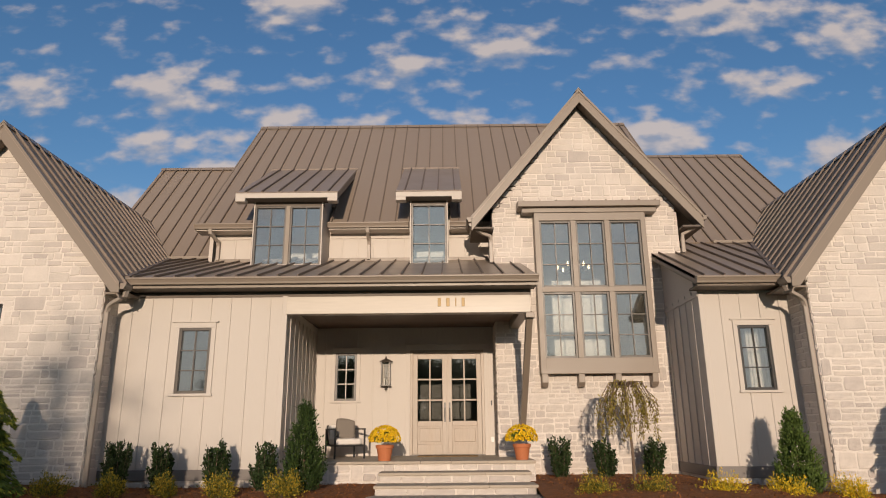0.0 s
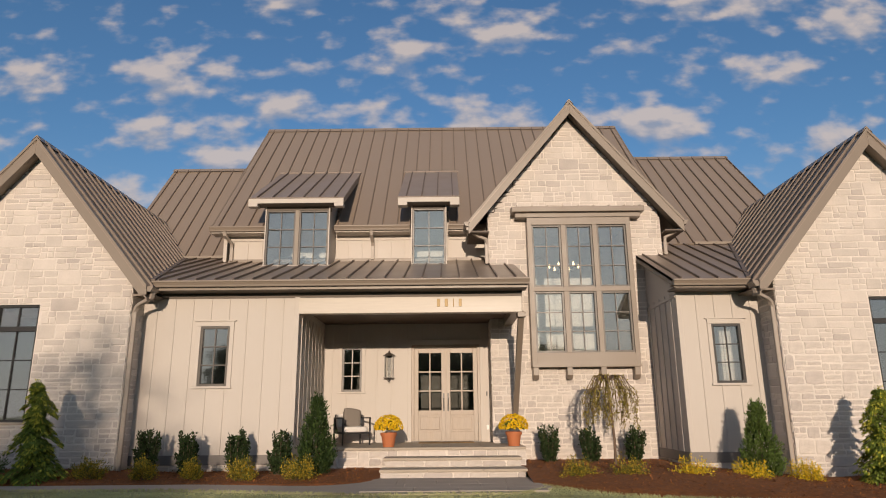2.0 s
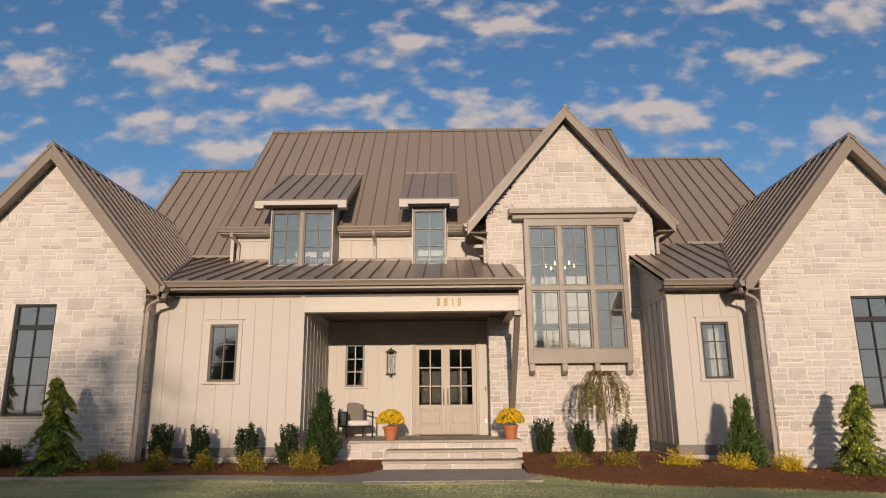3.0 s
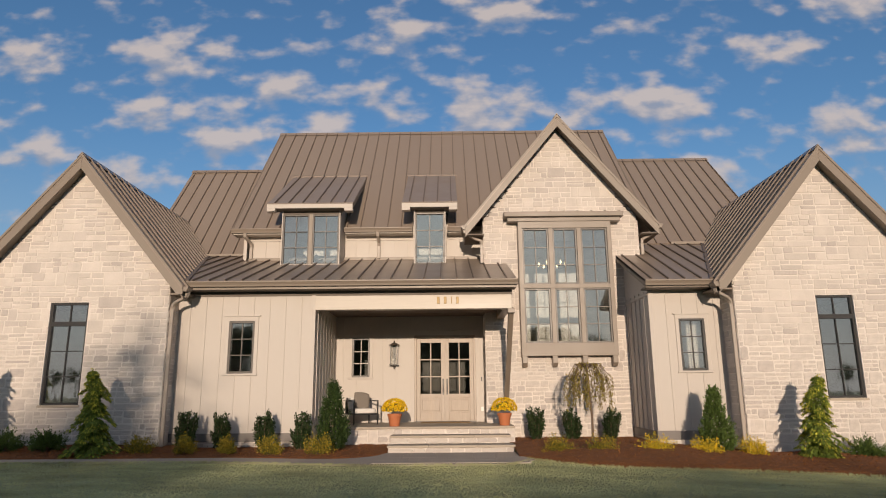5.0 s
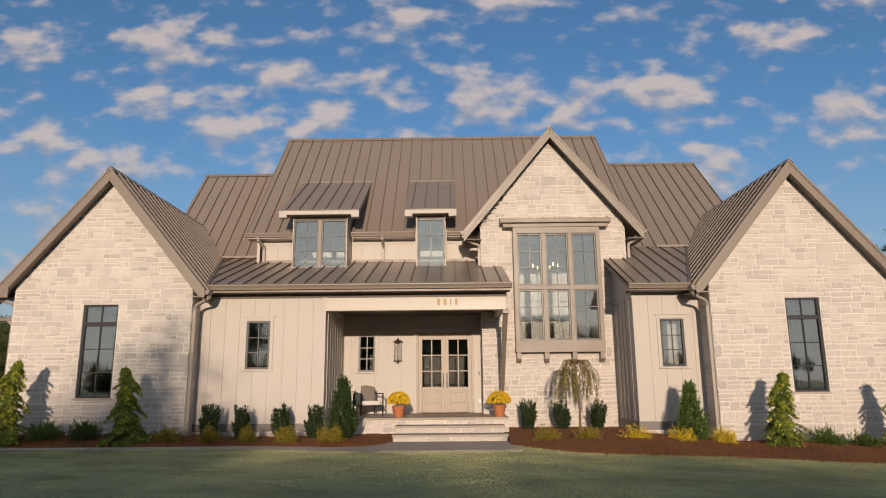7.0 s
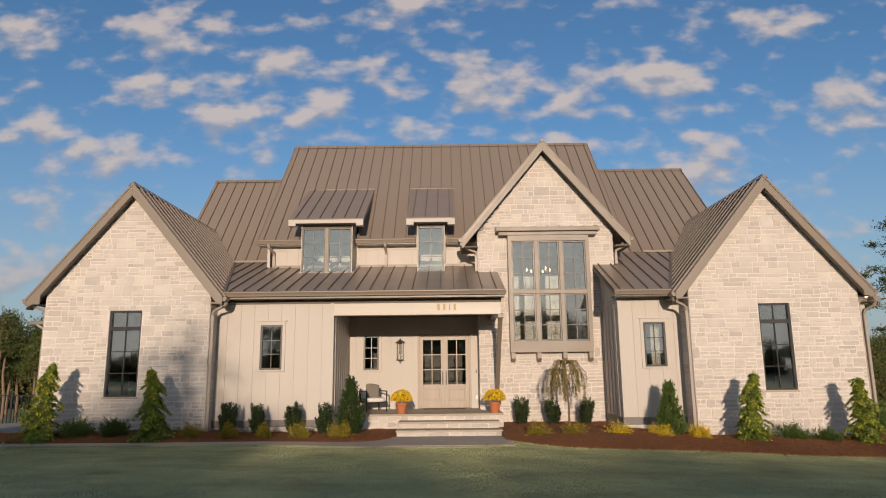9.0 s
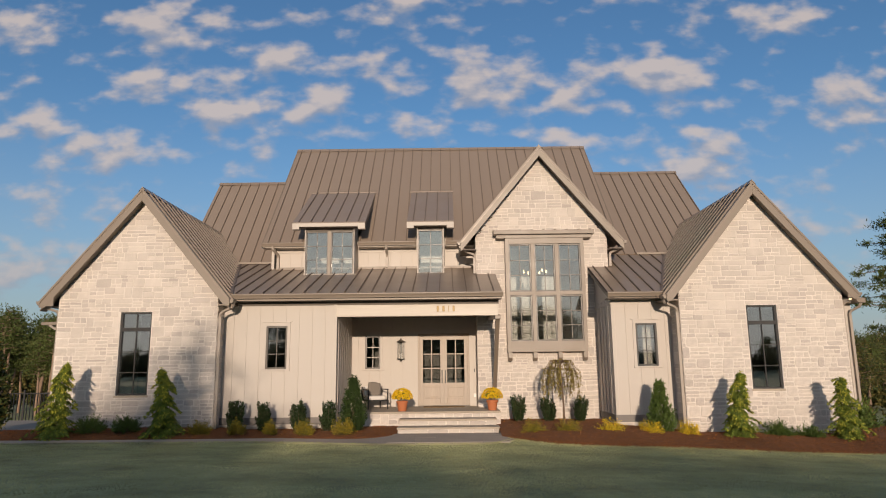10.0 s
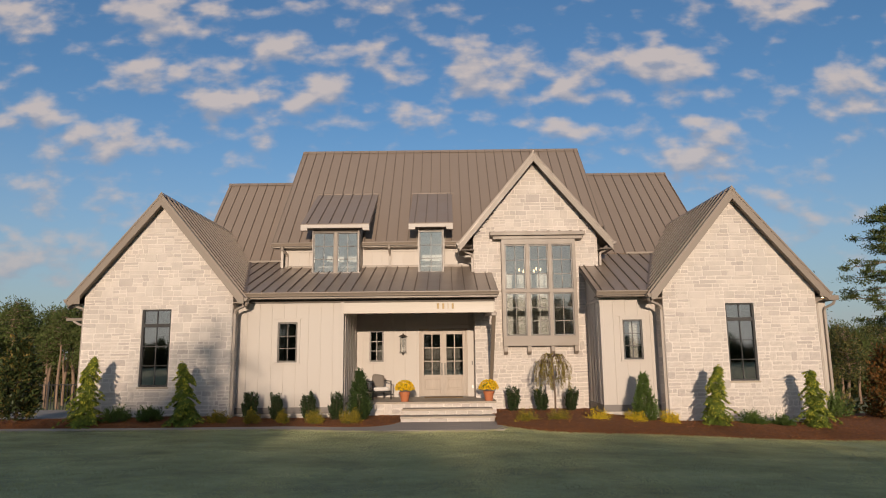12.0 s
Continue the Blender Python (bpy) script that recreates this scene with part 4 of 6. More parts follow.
# ---- the boarded link to the east wing ----
LX = 5.10
wall = part("board_wall", wall_shape(LX, 6.97, 0.41, 4.0, Y_EAST, Y_EAST + 0.2, [WR]), BOARD, HOUSE, "cream board-and-batten link wall")
board_wall(wall, LX, 6.97, 0.43, 3.90, Y_EAST, [(WR[0] - 0.09, WR[1] + 0.09, WR[2] - 0.05, WR[3] + 0.13)], first=5.55, pitch=0.405)
part("corner_board", Shape().box(LX - 0.004, LX + 0.10, Y_EAST - 0.024, Y_EAST + 0.02, 0.43, 3.88), BOARD, HOUSE, bevel=0.004)
window(HOUSE, *WR[:2], Y_EAST - 0.01, *WR[2:], 2, 3, BLACK, label="small black casement window with six lights")
casing(HOUSE, *WR[:2], Y_EAST, *WR[2:], BOARD)
side = part("board_wall", Shape().prism([(LX, Y_EAST + 0.2, 0.41), (LX, gy, 0.41), (LX, gy, 5.05), (LX, Y_EAST + 0.2, 4.15)], (0.2, 0, 0)), BOARD, HOUSE)
board_wall(side, Y_EAST + 0.1, gy, 0.43, 3.95, 0, facing=(-1, 0), at=LX, pitch=0.40, first=Y_EAST + 0.35)
part("belt_board", Shape().box(LX - 0.022, LX, Y_EAST, gy, 3.80, 3.88), BOARD, HOUSE)
part("base_band", Shape().box(LX - 0.02, 6.97, Y_EAST - 0.02, Y_EAST + 0.18, 0.21, 0.43), BASEBAND, HOUSE, bevel=0.006)
part("base_band", Shape().box(LX - 0.02, LX + 0.16, Y_EAST + 0.18, gy, 0.21, 0.43), BASEBAND, HOUSE, bevel=0.006)
base = part("stone_base", Shape().box(LX + 0.012, 6.97, Y_EAST + 0.012, gy, -0.5, 0.21), MORTAR, HOUSE)
stonework(base, LX, 6.97, -0.3, 0.21, Y_EAST, 33, singles=(5, 7, -0.4, 0.3))
ES_Y0, ES_Z0, ES_S = -0.32, 4.12, 0.448
BREAK_Y = 3.75


def east_z(y):
    return ES_Z0 + ES_S * (y - ES_Y0)


roof_plane(HOUSE, [(4.90, ES_Y0, ES_Z0), (6.62, ES_Y0, ES_Z0), (6.62, gy, east_z(gy)), (4.90, gy, east_z(gy))], offset=0.18, pitch=0.415, label="low-pitched metal link roof")
roof_plane(HOUSE, [(6.62, ES_Y0 + 0.3, east_z(ES_Y0 + 0.3)), (8.8, ES_Y0 + 0.3, east_z(ES_Y0 + 0.3)), (8.8, BREAK_Y, east_z(BREAK_Y)), (6.62, BREAK_Y, east_z(BREAK_Y))], offset=0.12, pitch=0.415)
roof_plane(HOUSE, [(GX1, gy, east_z(gy)), (6.62, gy, east_z(gy)), (6.62, BREAK_Y, east_z(BREAK_Y)), (GX1, BREAK_Y, east_z(BREAK_Y))], offset=0.29, pitch=0.415)
part("shed_rake_board", Shape().prism([(4.90, ES_Y0, ES_Z0 + 0.01), (4.90, gy, east_z(gy) + 0.01), (4.90, gy, east_z(gy) - 0.18), (4.90, ES_Y0, ES_Z0 - 0.18)], (0.03, 0, 0)), TRIM, HOUSE, bevel=0.004)
part("rake_soffit", Shape().prism([(4.93, ES_Y0, ES_Z0 - 0.14), (4.93, gy, east_z(gy) - 0.14), (4.93, gy, east_z(gy) - 0.17), (4.93, ES_Y0, ES_Z0 - 0.17)], (0.18, 0, 0)), SOFFIT_SHADE, HOUSE)
part("fascia_board", Shape().box(4.93, 6.64, ES_Y0 + 0.01, ES_Y0 + 0.04, 3.94, ES_Z0 - 0.07), TRIM, HOUSE)
part("link_soffit", Shape().box(4.93, 6.9, ES_Y0 + 0.02, Y_EAST, 3.92, 3.96), SOFFIT_SHADE, HOUSE)
gutter(HOUSE, 4.88, 6.60, ES_Y0 + 0.01, ES_Z0 - 0.01, 0.14)

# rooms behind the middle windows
part("room_lining", Shape().box(-6.9, 1.0, 6.2, 6.3, 0.3, 7.2).box(-6.9, -3.7, 6.1, 6.2, 0.3, 0.4), ROOM_SHADE, HOUSE)
part("room_lining", Shape().box(1.35, 5.3, 6.0, 6.1, 0.4, 6.7).box(1.35, 1.45, 2.7, 6.0, 0.4, 6.6).box(5.2, 5.3, 2.7, 6.0, 0.4, 6.6).box(1.35, 5.3, 2.7, 6.0, 6.6, 6.7), INNER, HOUSE)
part("room_floor", Shape().box(-6.9, 6.9, 3.4, 6.2, 0.42, 0.5), INFLOOR, HOUSE)
part("upper_floor", Shape().box(-6.3, 1.1, 3.3, 6.2, 4.9, 5.0), INFLOOR, HOUSE)

# ---- porch floor, steps and path ----
porch = part("porch_base", Shape().box(PORCH_X0, 1.60, 0.62, Y_DOOR, -0.5, 0.50), MORTAR, HOUSE, "stone porch base under bluestone paving")
stonework(porch, PORCH_X0, 1.6, -0.1, 0.50, 0.608, 51, singles=(-4, 2, -0.2, 0.6), rows=ashlar(PORCH_X0, 1.6, -0.13, 0.50, random.Random(8), band=(0.28, 0.34)))
turn = Matrix.Translation((1.6, 0, 0)) @ Matrix.Rotation(radians(90), 4, "Z")
stonework(porch, 0.62, 2.3, -0.1, 0.5, -0.012, 52, turn=turn)
pr = random.Random(4)
xx = PORCH_X0
while xx < 1.60:
    x2 = min(xx + pr.uniform(0.6, 0.95), 1.62)
    if 1.62 - x2 < 0.3:
        x2 = 1.62
    for y0, y1 in ((0.56, 1.25), (1.256, 2.2), (2.206, Y_DOOR - 0.002)):
        part("paver", Shape().box(xx + 0.002, x2 - 0.002, y0, y1, 0.50, 0.557), FLAG, porch, bevel=0.006)
    xx = x2
for z, yl, x0, x1, seed in ((0.372, 0.0, -1.50, 1.46, 61), (0.186, -0.62, -1.52, 1.50, 62)):
    yb = 0.62 if z > 0.3 else 0.03
    step = part("step", Shape().box(x0 + 0.03, x1 - 0.03, yl + 0.05, yb, -0.3 if z < 0.3 else 0.1, z - 0.055), MORTAR, HOUSE, "stone step with a bluestone tread")
    r2 = random.Random(seed)
    rows2, xa = [], x0 + 0.02
    while xa < x1 - 0.02:
        w = r2.uniform(0.22, 0.62)
        rows2.append((xa, min(xa + w, x1 - 0.02), z - 0.19, z - 0.055))
        xa += w
    stonework(step, x0 + 0.02, x1 - 0.02, z - 0.19, z - 0.055, yl + 0.038, seed, singles=(-3, 3, -0.2, 0.6), rows=rows2)
    cuts = [x0, x0 + 0.98 + 0.2 * (seed % 2), x1 - 0.9, x1]
    for a, b in zip(cuts, cuts[1:]):
        part("tread", Shape().box(a + 0.002, b - 0.002, yl, yb + 0.0, z - 0.055, z), FLAG, step, bevel=0.008)

path = Shape()
pxs = [-60, -40, -28, -22, -18, -15] + spaced(-13, 1.72, 60)
for a, b in zip(pxs, pxs[1:]):
    ba = bed_edge(a) if a < -1.6 else -0.55
    bb = bed_edge(b) if b < -1.6 else -0.55
    if a < -1.6 <= b:
        ba = bb = -0.55
    za, zb = ground_z(a, -2) + 0.018, ground_z(b, -2) + 0.018
    path.prism([(a, path_front(a), za - 0.12), (b, path_front(b), zb - 0.12), (b, bb, zb - 0.12), (a, ba, za - 0.12)], (0, 0, 0.12))
tagged(part("path", path, CONCRETE), "pale concrete garden path along the bed", "path", kind="structure")
fr = random.Random(9)
fy = -0.68
flagwalk = thing("flagstone_landing", (0, -1.8, 0), "grey flagstone landing at the foot of the steps", "paving", kind="structure")
while fy > -2.7:
    fx, depth = -1.62, fr.uniform(0.45, 0.62)
    while fx < 1.55:
        w = min(fr.uniform(0.5, 0.95), 1.6 - fx)
        part("flagstone", Shape().box(fx + 0.005, fx + w - 0.005, fy - depth + 0.005, fy - 0.005, -0.05, 0.03), CONCRETE, flagwalk, bevel=0.006)
        fx += w
    fy -= depth
pad = Shape().box(-40, -11.8, -0.7, 3.4, -0.3, 0.20)
tagged(part("driveway", pad, CONCRETE), "pale concrete driveway beside the house", "driveway", kind="structure")


# ---- planting beds ----
def bed_height(x, y):
    """Mulch mounded up against the house."""
    e = bed_edge(x)
    if x < 0:
        w = -0.6 if x < -6.93 else (0.0 if x < -3.4 else 0.6)
        full = 0.24 - 0.13 * max(0.0, min(1.0, (x + 7.2) / 0.8))
    else:
        w = 2.3 if x < 5.1 else (0.2 if x < 6.97 else -0.6)
        full = 0.14 - 0.17 * max(0.0, min(1.0, (x - 5) / 2)) - 0.08 * max(0.0, min(1.0, (x - 8) / 3))
    t = max(0.0, min(1.0, (y - e) / 1.6))
    g = ground_z(x, y)
    return g + 0.02 + (full - g) * (t ** 0.7) + 0.02 * noise.noise((x * 2.5, y * 2.5, 1)) * min(1, t * 5) + 0.012 * noise.noise((x * 9, y * 9, 2)) * min(1, t * 5)


def bed(x0, x1, back_of, label):
    s = Shape()
    xs2 = spaced(x0, x1, int((x1 - x0) / 0.10))
    k = 26
    for x in xs2:
        e, b = bed_edge(x), back_of(x)
        for j in range(k):
            y = e + (b - e) * j / (k - 1)
            s.v.append((x, y, bed_height(x, y) if j else ground_z(x, y) - 0.05))
    for i in range(len(xs2) - 1):
        for j in range(k - 1):
            a = i * k + j
            s.f.append((a, a + k, a + k + 1, a + 1))
    ob = part("mulch_bed", s, MULCH, smooth=True)
    tagged(ob, label, "mulch bed", kind="structure")
    return ob


def west_back(x):
    return -0.59 if x < -6.93 and x > -11.74 else (-0.72 if x < -11.74 else (0.02 if x < PORCH_X0 else 0.64))


def east_back(x):
    return 2.32 if x < LX else (0.22 if x < 6.97 else (-0.59 if x < 11.86 else 2.0))


bed(-19.0, -1.50, west_back, "dark red-brown bark mulch bed beside the path")
bed(1.46, 21.0, east_back, "dark red-brown bark mulch bed beside the lawn")


def scatter_mesh(name, centres, dirs, normals, lengths, widths, mat, fold=0.0):
    """Many small leaf-shaped quads as one mesh."""
    c, d, nn = np.asarray(centres, float), np.asarray(dirs, float), np.asarray(normals, float)
    d /= np.linalg.norm(d, axis=1, keepdims=True) + 1e-9
    sd = np.cross(d, nn)
    sd /= np.linalg.norm(sd, axis=1, keepdims=True) + 1e-9
    up = np.cross(sd, d)
    L, W = np.asarray(lengths, float)[:, None], np.asarray(widths, float)[:, None]
    v = np.stack([c, c + d * L * 0.45 - sd * W / 2 + up * W * fold, c + d * L, c + d * L * 0.45 + sd * W / 2 + up * W * fold], 1).reshape(-1, 3)
    n = len(c)
    me = bpy.data.meshes.new(name)
    me.vertices.add(4 * n)
    me.vertices.foreach_set("co", v.ravel())
    me.loops.add(4 * n)
    me.loops.foreach_set("vertex_index", np.arange(4 * n, dtype=np.int32))
    me.polygons.add(n)
    me.polygons.foreach_set("loop_start", np.arange(0, 4 * n, 4, dtype=np.int32))
    me.update(calc_edges=True)
    me.validate()
    me.materials.append(mat)
    return me


nr = np.random.default_rng(5)


def unit(n):
    v = nr.normal(size=(n, 3))
    return v / np.linalg.norm(v, axis=1, keepdims=True)


# bark chips on the beds
for x0, x1, n in ((-14.5, -1.7, 9000), (1.7, 14.0, 12000)):
    pts = []
    for _ in range(n):
        x = rng.uniform(x0, x1)
        e, b = bed_edge(x), (west_back(x) if x < 0 else east_back(x))
        y = e + 0.03 + (b - e - 0.03) * rng.random()
        pts.append((x, y, bed_height(x, y) + 0.005))
    dd = unit(n)
    dd[:, 2] *= 0.35
    ch = part("bark_chips", scatter_mesh("bark_chips", pts, dd, unit(n) * 0.5 + np.array((0, 0, 1)), nr.uniform(0.03, 0.08, n), nr.uniform(0.012, 0.03, n), CHIP), None)
    tagged(ch, "loose dark bark chips on the beds", "bark mulch", kind="stuff")

# grass, thicker near the beds
N = 370000
gxs = nr.uniform(-13.5, 13.5, N)
gys = -2.2 - 10.8 * nr.random(N) ** 1.1
keep = [(x, y, ground_z(x, y)) for x, y in zip(gxs, gys) if y < (path_front(x) - 0.02 if x < 1.6 else bed_edge(x) - 0.02)]
n = len(keep)
gd = unit(n) * 0.9 + np.array((0, 0, 0.8))
grass = part("grass", scatter_mesh("grass", keep, gd, unit(n), nr.uniform(0.014, 0.030, n) * np.array([0.95 + 0.45 * noise.noise((x * 1.1, y * 1.6, 5)) for x, y, z in keep]), nr.uniform(0.008, 0.015, n), BLADES), None)
tagged(grass, "short mown grass blades of the front lawn", "grass", kind="stuff")
lip = [(x, path_front(x) + nr.uniform(-0.03, 0.015) if x < 1.6 else bed_edge(x) + nr.uniform(-0.04, 0.01)) for x in nr.uniform(-17, 17, 9000)]
lip = [(x, y, ground_z(x, y)) for x, y in lip]
n = len(lip)
tagged(part("edge_grass", scatter_mesh("edge_grass", lip, unit(n) * 0.6 + np.array((0, 0, 1.0)), unit(n), nr.uniform(0.03, 0.075, n), nr.uniform(0.008, 0.014, n), BLADES), None), "longer grass along the lawn edge", "grass", kind="stuff")

# ---- plants ----
BARK = material("brown_bark", (0.14, 0.095, 0.065), 0.9, spread=0.25, scale=14, fine=60, bump=0.8, stretch=(1, 1, 0.3))
PINEBARK = material("pine_bark", (0.23, 0.155, 0.105), 0.9, spread=0.25, scale=6, fine=30, bump=0.6, stretch=(1, 1, 0.3))
GOLD = material("gold_green_foliage", (0.55, 0.51, 0.07), 0.6, spread=0.2, scale=3, fine=20, bump=0, per_island=0.3, second=(0.16, 0.22, 0.035), amount=0.5, trans=0.25, spec=0.15)
CONGREEN = material("conifer_foliage", (0.165, 0.215, 0.045), 0.6, spread=0.2, scale=3, fine=20, bump=0, per_island=0.3, second=(0.22, 0.27, 0.045), amount=0.35, trans=0.2, spec=0.15)
DARKLEAF = material("dark_holly_leaf", (0.024, 0.040, 0.014), 0.5, spread=0.2, scale=4, fine=20, bump=0, per_island=0.4, second=(0.035, 0.055, 0.018), amount=0.3, trans=0.1, spec=0.15)
HOLLY = material("holly_foliage", (0.08, 0.12, 0.03), 0.5, spread=0.2, scale=4, fine=20, bump=0, per_island=0.35, second=(0.10, 0.15, 0.035), amount=0.35, trans=0.15, spec=0.15)
DEEP = material("deep_holly_foliage", (0.030, 0.052, 0.016), 0.5, spread=0.2, scale=4, fine=20, bump=0, per_island=0.4, second=(0.055, 0.085, 0.022), amount=0.3, trans=0.12, spec=0.15)
YELLOW = material("yellow_shrub_leaf", (0.75, 0.52, 0.03), 0.55, spread=0.15, scale=5, fine=20, bump=0, per_island=0.25, second=(0.36, 0.34, 0.05), amount=0.3, trans=0.3, spec=0.15)
YELLOWG = material("yellow_green_shrub_leaf", (0.42, 0.30, 0.035), 0.55, spread=0.15, scale=5, fine=20, bump=0, per_island=0.25, second=(0.11, 0.125, 0.03), amount=0.5, trans=0.3, spec=0.15)
WEEP = material("weeping_leaf", (0.29, 0.24, 0.05), 0.55, spread=0.15, scale=5, fine=20, bump=0, per_island=0.3, second=(0.26, 0.19, 0.06), amount=0.35, trans=0.3, spec=0.15)
MAGN = material("magnolia_leaf", (0.045, 0.06, 0.02), 0.35, spread=0.2, scale=5, fine=20, bump=0, per_island=0.35, second=(0.17, 0.12, 0.03), amount=0.16, trans=0.1, spec=0.15)
RUST = material("rust_leaf", (0.17, 0.075, 0.022), 0.45, spread=0.2, scale=5, fine=20, bump=0, per_island=0.35, second=(0.06, 0.06, 0.02), amount=0.4, trans=0.2, spec=0.15)
NEEDLE = material("pine_needles", (0.095, 0.125, 0.036), 0.6, spread=0.25, scale=1.2, fine=8, bump=0, per_island=0.35, second=(0.10, 0.105, 0.035), amount=0.4, trans=0.2, spec=0.15)
WOODS = material("autumn_foliage", (0.15, 0.125, 0.04), 0.6, spread=0.25, scale=1, fine=8, bump=0, per_island=0.35, second=(0.05, 0.07, 0.025), amount=0.5, trans=0.2, spec=0.15)
POT = material("terracotta", (0.42, 0.135, 0.05), 0.75, spread=0.08, scale=6, fine=50, bump=0.1)
MUM = material("yellow_petals", (0.86, 0.60, 0.01), 0.6, spread=0.08, scale=10, fine=40, bump=0, per_island=0.2, second=(0.60, 0.34, 0.008), amount=0.3, trans=0.2)


def plant(name, at, label, category, group=""):
    return thing(name, at, label, category, group)


def sprays(origins, dirs, per, length, droop=0.3, spread=0.35):
    """Points along short drooping twigs: positions and directions for leaves."""
    P, D = [], []
    for o, d in zip(origins, dirs):
        d = np.array(d, float)
        for k in range(per):
            t = (k + nr.random()) / per
            p = np.array(o) + d * length * t + np.array((0, 0, -droop * length * t * t))
            P.append(p + nr.normal(size=3) * 0.02)
            D.append(d + np.array((0, 0, -droop * 1.6 * t)) + nr.normal(size=3) * spread)
    return np.array(P), np.array(D)


def gold_conifer(at, h, w, lean, seed):
    """A young weeping conifer: a nodding leader and layered drooping sprays, gold at the tips."""
    r = random.Random(seed)
    th = plant("conifer", at, "young gold-tipped weeping conifer beside the stone wall", "conifer", "gold conifers by the wings")
    top = Vector((lean * 0.42, 0.0, h * 1.02))
    spine = [Vector((0, 0, -0.05)), Vector((0.02, 0, h * 0.25)), Vector((lean * 0.04, 0, h * 0.5)), Vector((lean * 0.12, 0, h * 0.78)), top]
    part("trunk", Shape().tube([Vector(at) + p for p in spine], [0.035, 0.028, 0.016, 0.01, 0.004], 6), BARK, th)
    wood = Shape()
    spray = {"foliage": ([], [], []), "gold_tip": ([], [], [])}
    for i in range(92):
        f = 0.03 + 0.95 * (i + r.random()) / 92
        seg = min(3, int(f * 4))
        c = spine[seg].lerp(spine[seg + 1], f * 4 - seg)
        a = i * 2.4 + r.uniform(-0.5, 0.5)
        reach = (w * 1.02 * (1.04 - f) ** 0.85 + 0.06) * r.choice((0.55, 0.8, 0.95, 1.12)) * (0.85 + 0.2 * math.sin(f * 19 + seed))
        ca, sa = math.cos(a), math.sin(a)
        lift = r.uniform(0.05, 0.30)
        tip = c
        for k in range(1, 7):
            q = k / 6
            p = c + Vector((ca * reach * q, sa * reach * q, reach * (lift * q - 0.62 * q * q)))
            if k in (3, 6):
                wood.tube([Vector(at) + tip, Vector(at) + p], [0.008 - 0.001 * k, 0.006 - 0.0007 * k], 4)
                tip = p
            # flat fans of scale leaves on both sides of the limb, hanging towards the ends
            for e in range(27):
                side = r.uniform(-1, 1)
                off = side * (0.06 + 0.11 * (1 - f)) * (1.1 - 0.5 * q)
                at_p = (p.x - sa * off + r.gauss(0, 0.015), p.y + ca * off + r.gauss(0, 0.015), p.z - abs(off) * 0.45 + r.gauss(0, 0.012))
                gold = q + 0.35 * f + r.uniform(-0.3, 0.3) > 1.02
                P, D, S = spray["gold_tip" if gold else "foliage"]
                P.append(at_p), D.append((ca * 0.8 - sa * side * 0.8, sa * 0.8 + ca * side * 0.8, -0.35 - 0.4 * q + r.uniform(-0.25, 0.25))), S.append(1.15 - 0.45 * f)
    for k in range(90):
        q = r.random()
        p = spine[3].lerp(top, q)
        P, D, S = spray["gold_tip"]
        P.append((p.x + r.gauss(0, 0.035 - 0.02 * q), p.y + r.gauss(0, 0.03), p.z)), D.append((lean * 0.6 + r.gauss(0, 0.5), r.gauss(0, 0.5), r.uniform(-0.4, 0.7))), S.append(0.7)
    part("branchwork", wood, BARK, th)
    for nm, mat in (("foliage", CONGREEN), ("gold_tip", GOLD)):
        P, D, S = (np.array(q) for q in spray[nm])
        n = len(P)
        part(nm, scatter_mesh(nm, P + np.array(at), D, unit(n) * 0.5 + np.array((0, 0, 1.0)), nr.uniform(0.06, 0.11, n) * S, nr.uniform(0.022, 0.042, n) * S, mat, fold=0.15), None, th)
    return th


def upright_shrub(at, h, w, seed, mat=None, label="dark green upright holly shrub in the mulch", group="dark upright shrubs", name="shrub", stems=30, leaf=0.075):
    """Stiff stems that fan up from the base, clothed in small leaves."""
    r = random.Random(seed)
    th = plant(name, at, label, "shrub", group)
    wood, P, D = Shape(), [], []
    for i in range(stems):
        a, q = r.uniform(0, 2 * math.pi), math.sqrt(r.random())
        tip = Vector((math.cos(a) * q * w * 0.5, math.sin(a) * q * w * 0.5, h * r.uniform(0.55, 1.16) * (1 - 0.10 * q)))
        base = Vector((math.cos(a) * 0.03, math.sin(a) * 0.03, -0.03))
        mid = base.lerp(tip, 0.45) + Vector((math.cos(a), math.sin(a), 0)) * w * 0.07
        wood.tube([Vector(at) + base, Vector(at) + mid, Vector(at) + tip], [0.008, 0.006, 0.003], 4)
        for k in range(110):
            t = 0.22 + 0.80 * (k + r.random()) / 110
            p = base.lerp(mid, t / 0.5) if t < 0.5 else mid.lerp(tip, (t - 0.5) / 0.5)
            P.append(np.array(p) + nr.normal(size=3) * (0.034 - 0.014 * t))
            D.append(nr.normal(size=3) * 0.6 + np.array((0, 0, 0.7)))
    part("branchwork", wood, BARK, th)
    n = len(P)
    part("foliage", scatter_mesh("foliage", np.array(P) + np.array(at), D, unit(n), nr.uniform(leaf * 0.6, leaf * 1.15, n), nr.uniform(leaf * 0.35, leaf * 0.6, n), mat or DARKLEAF), None, th)
    return th


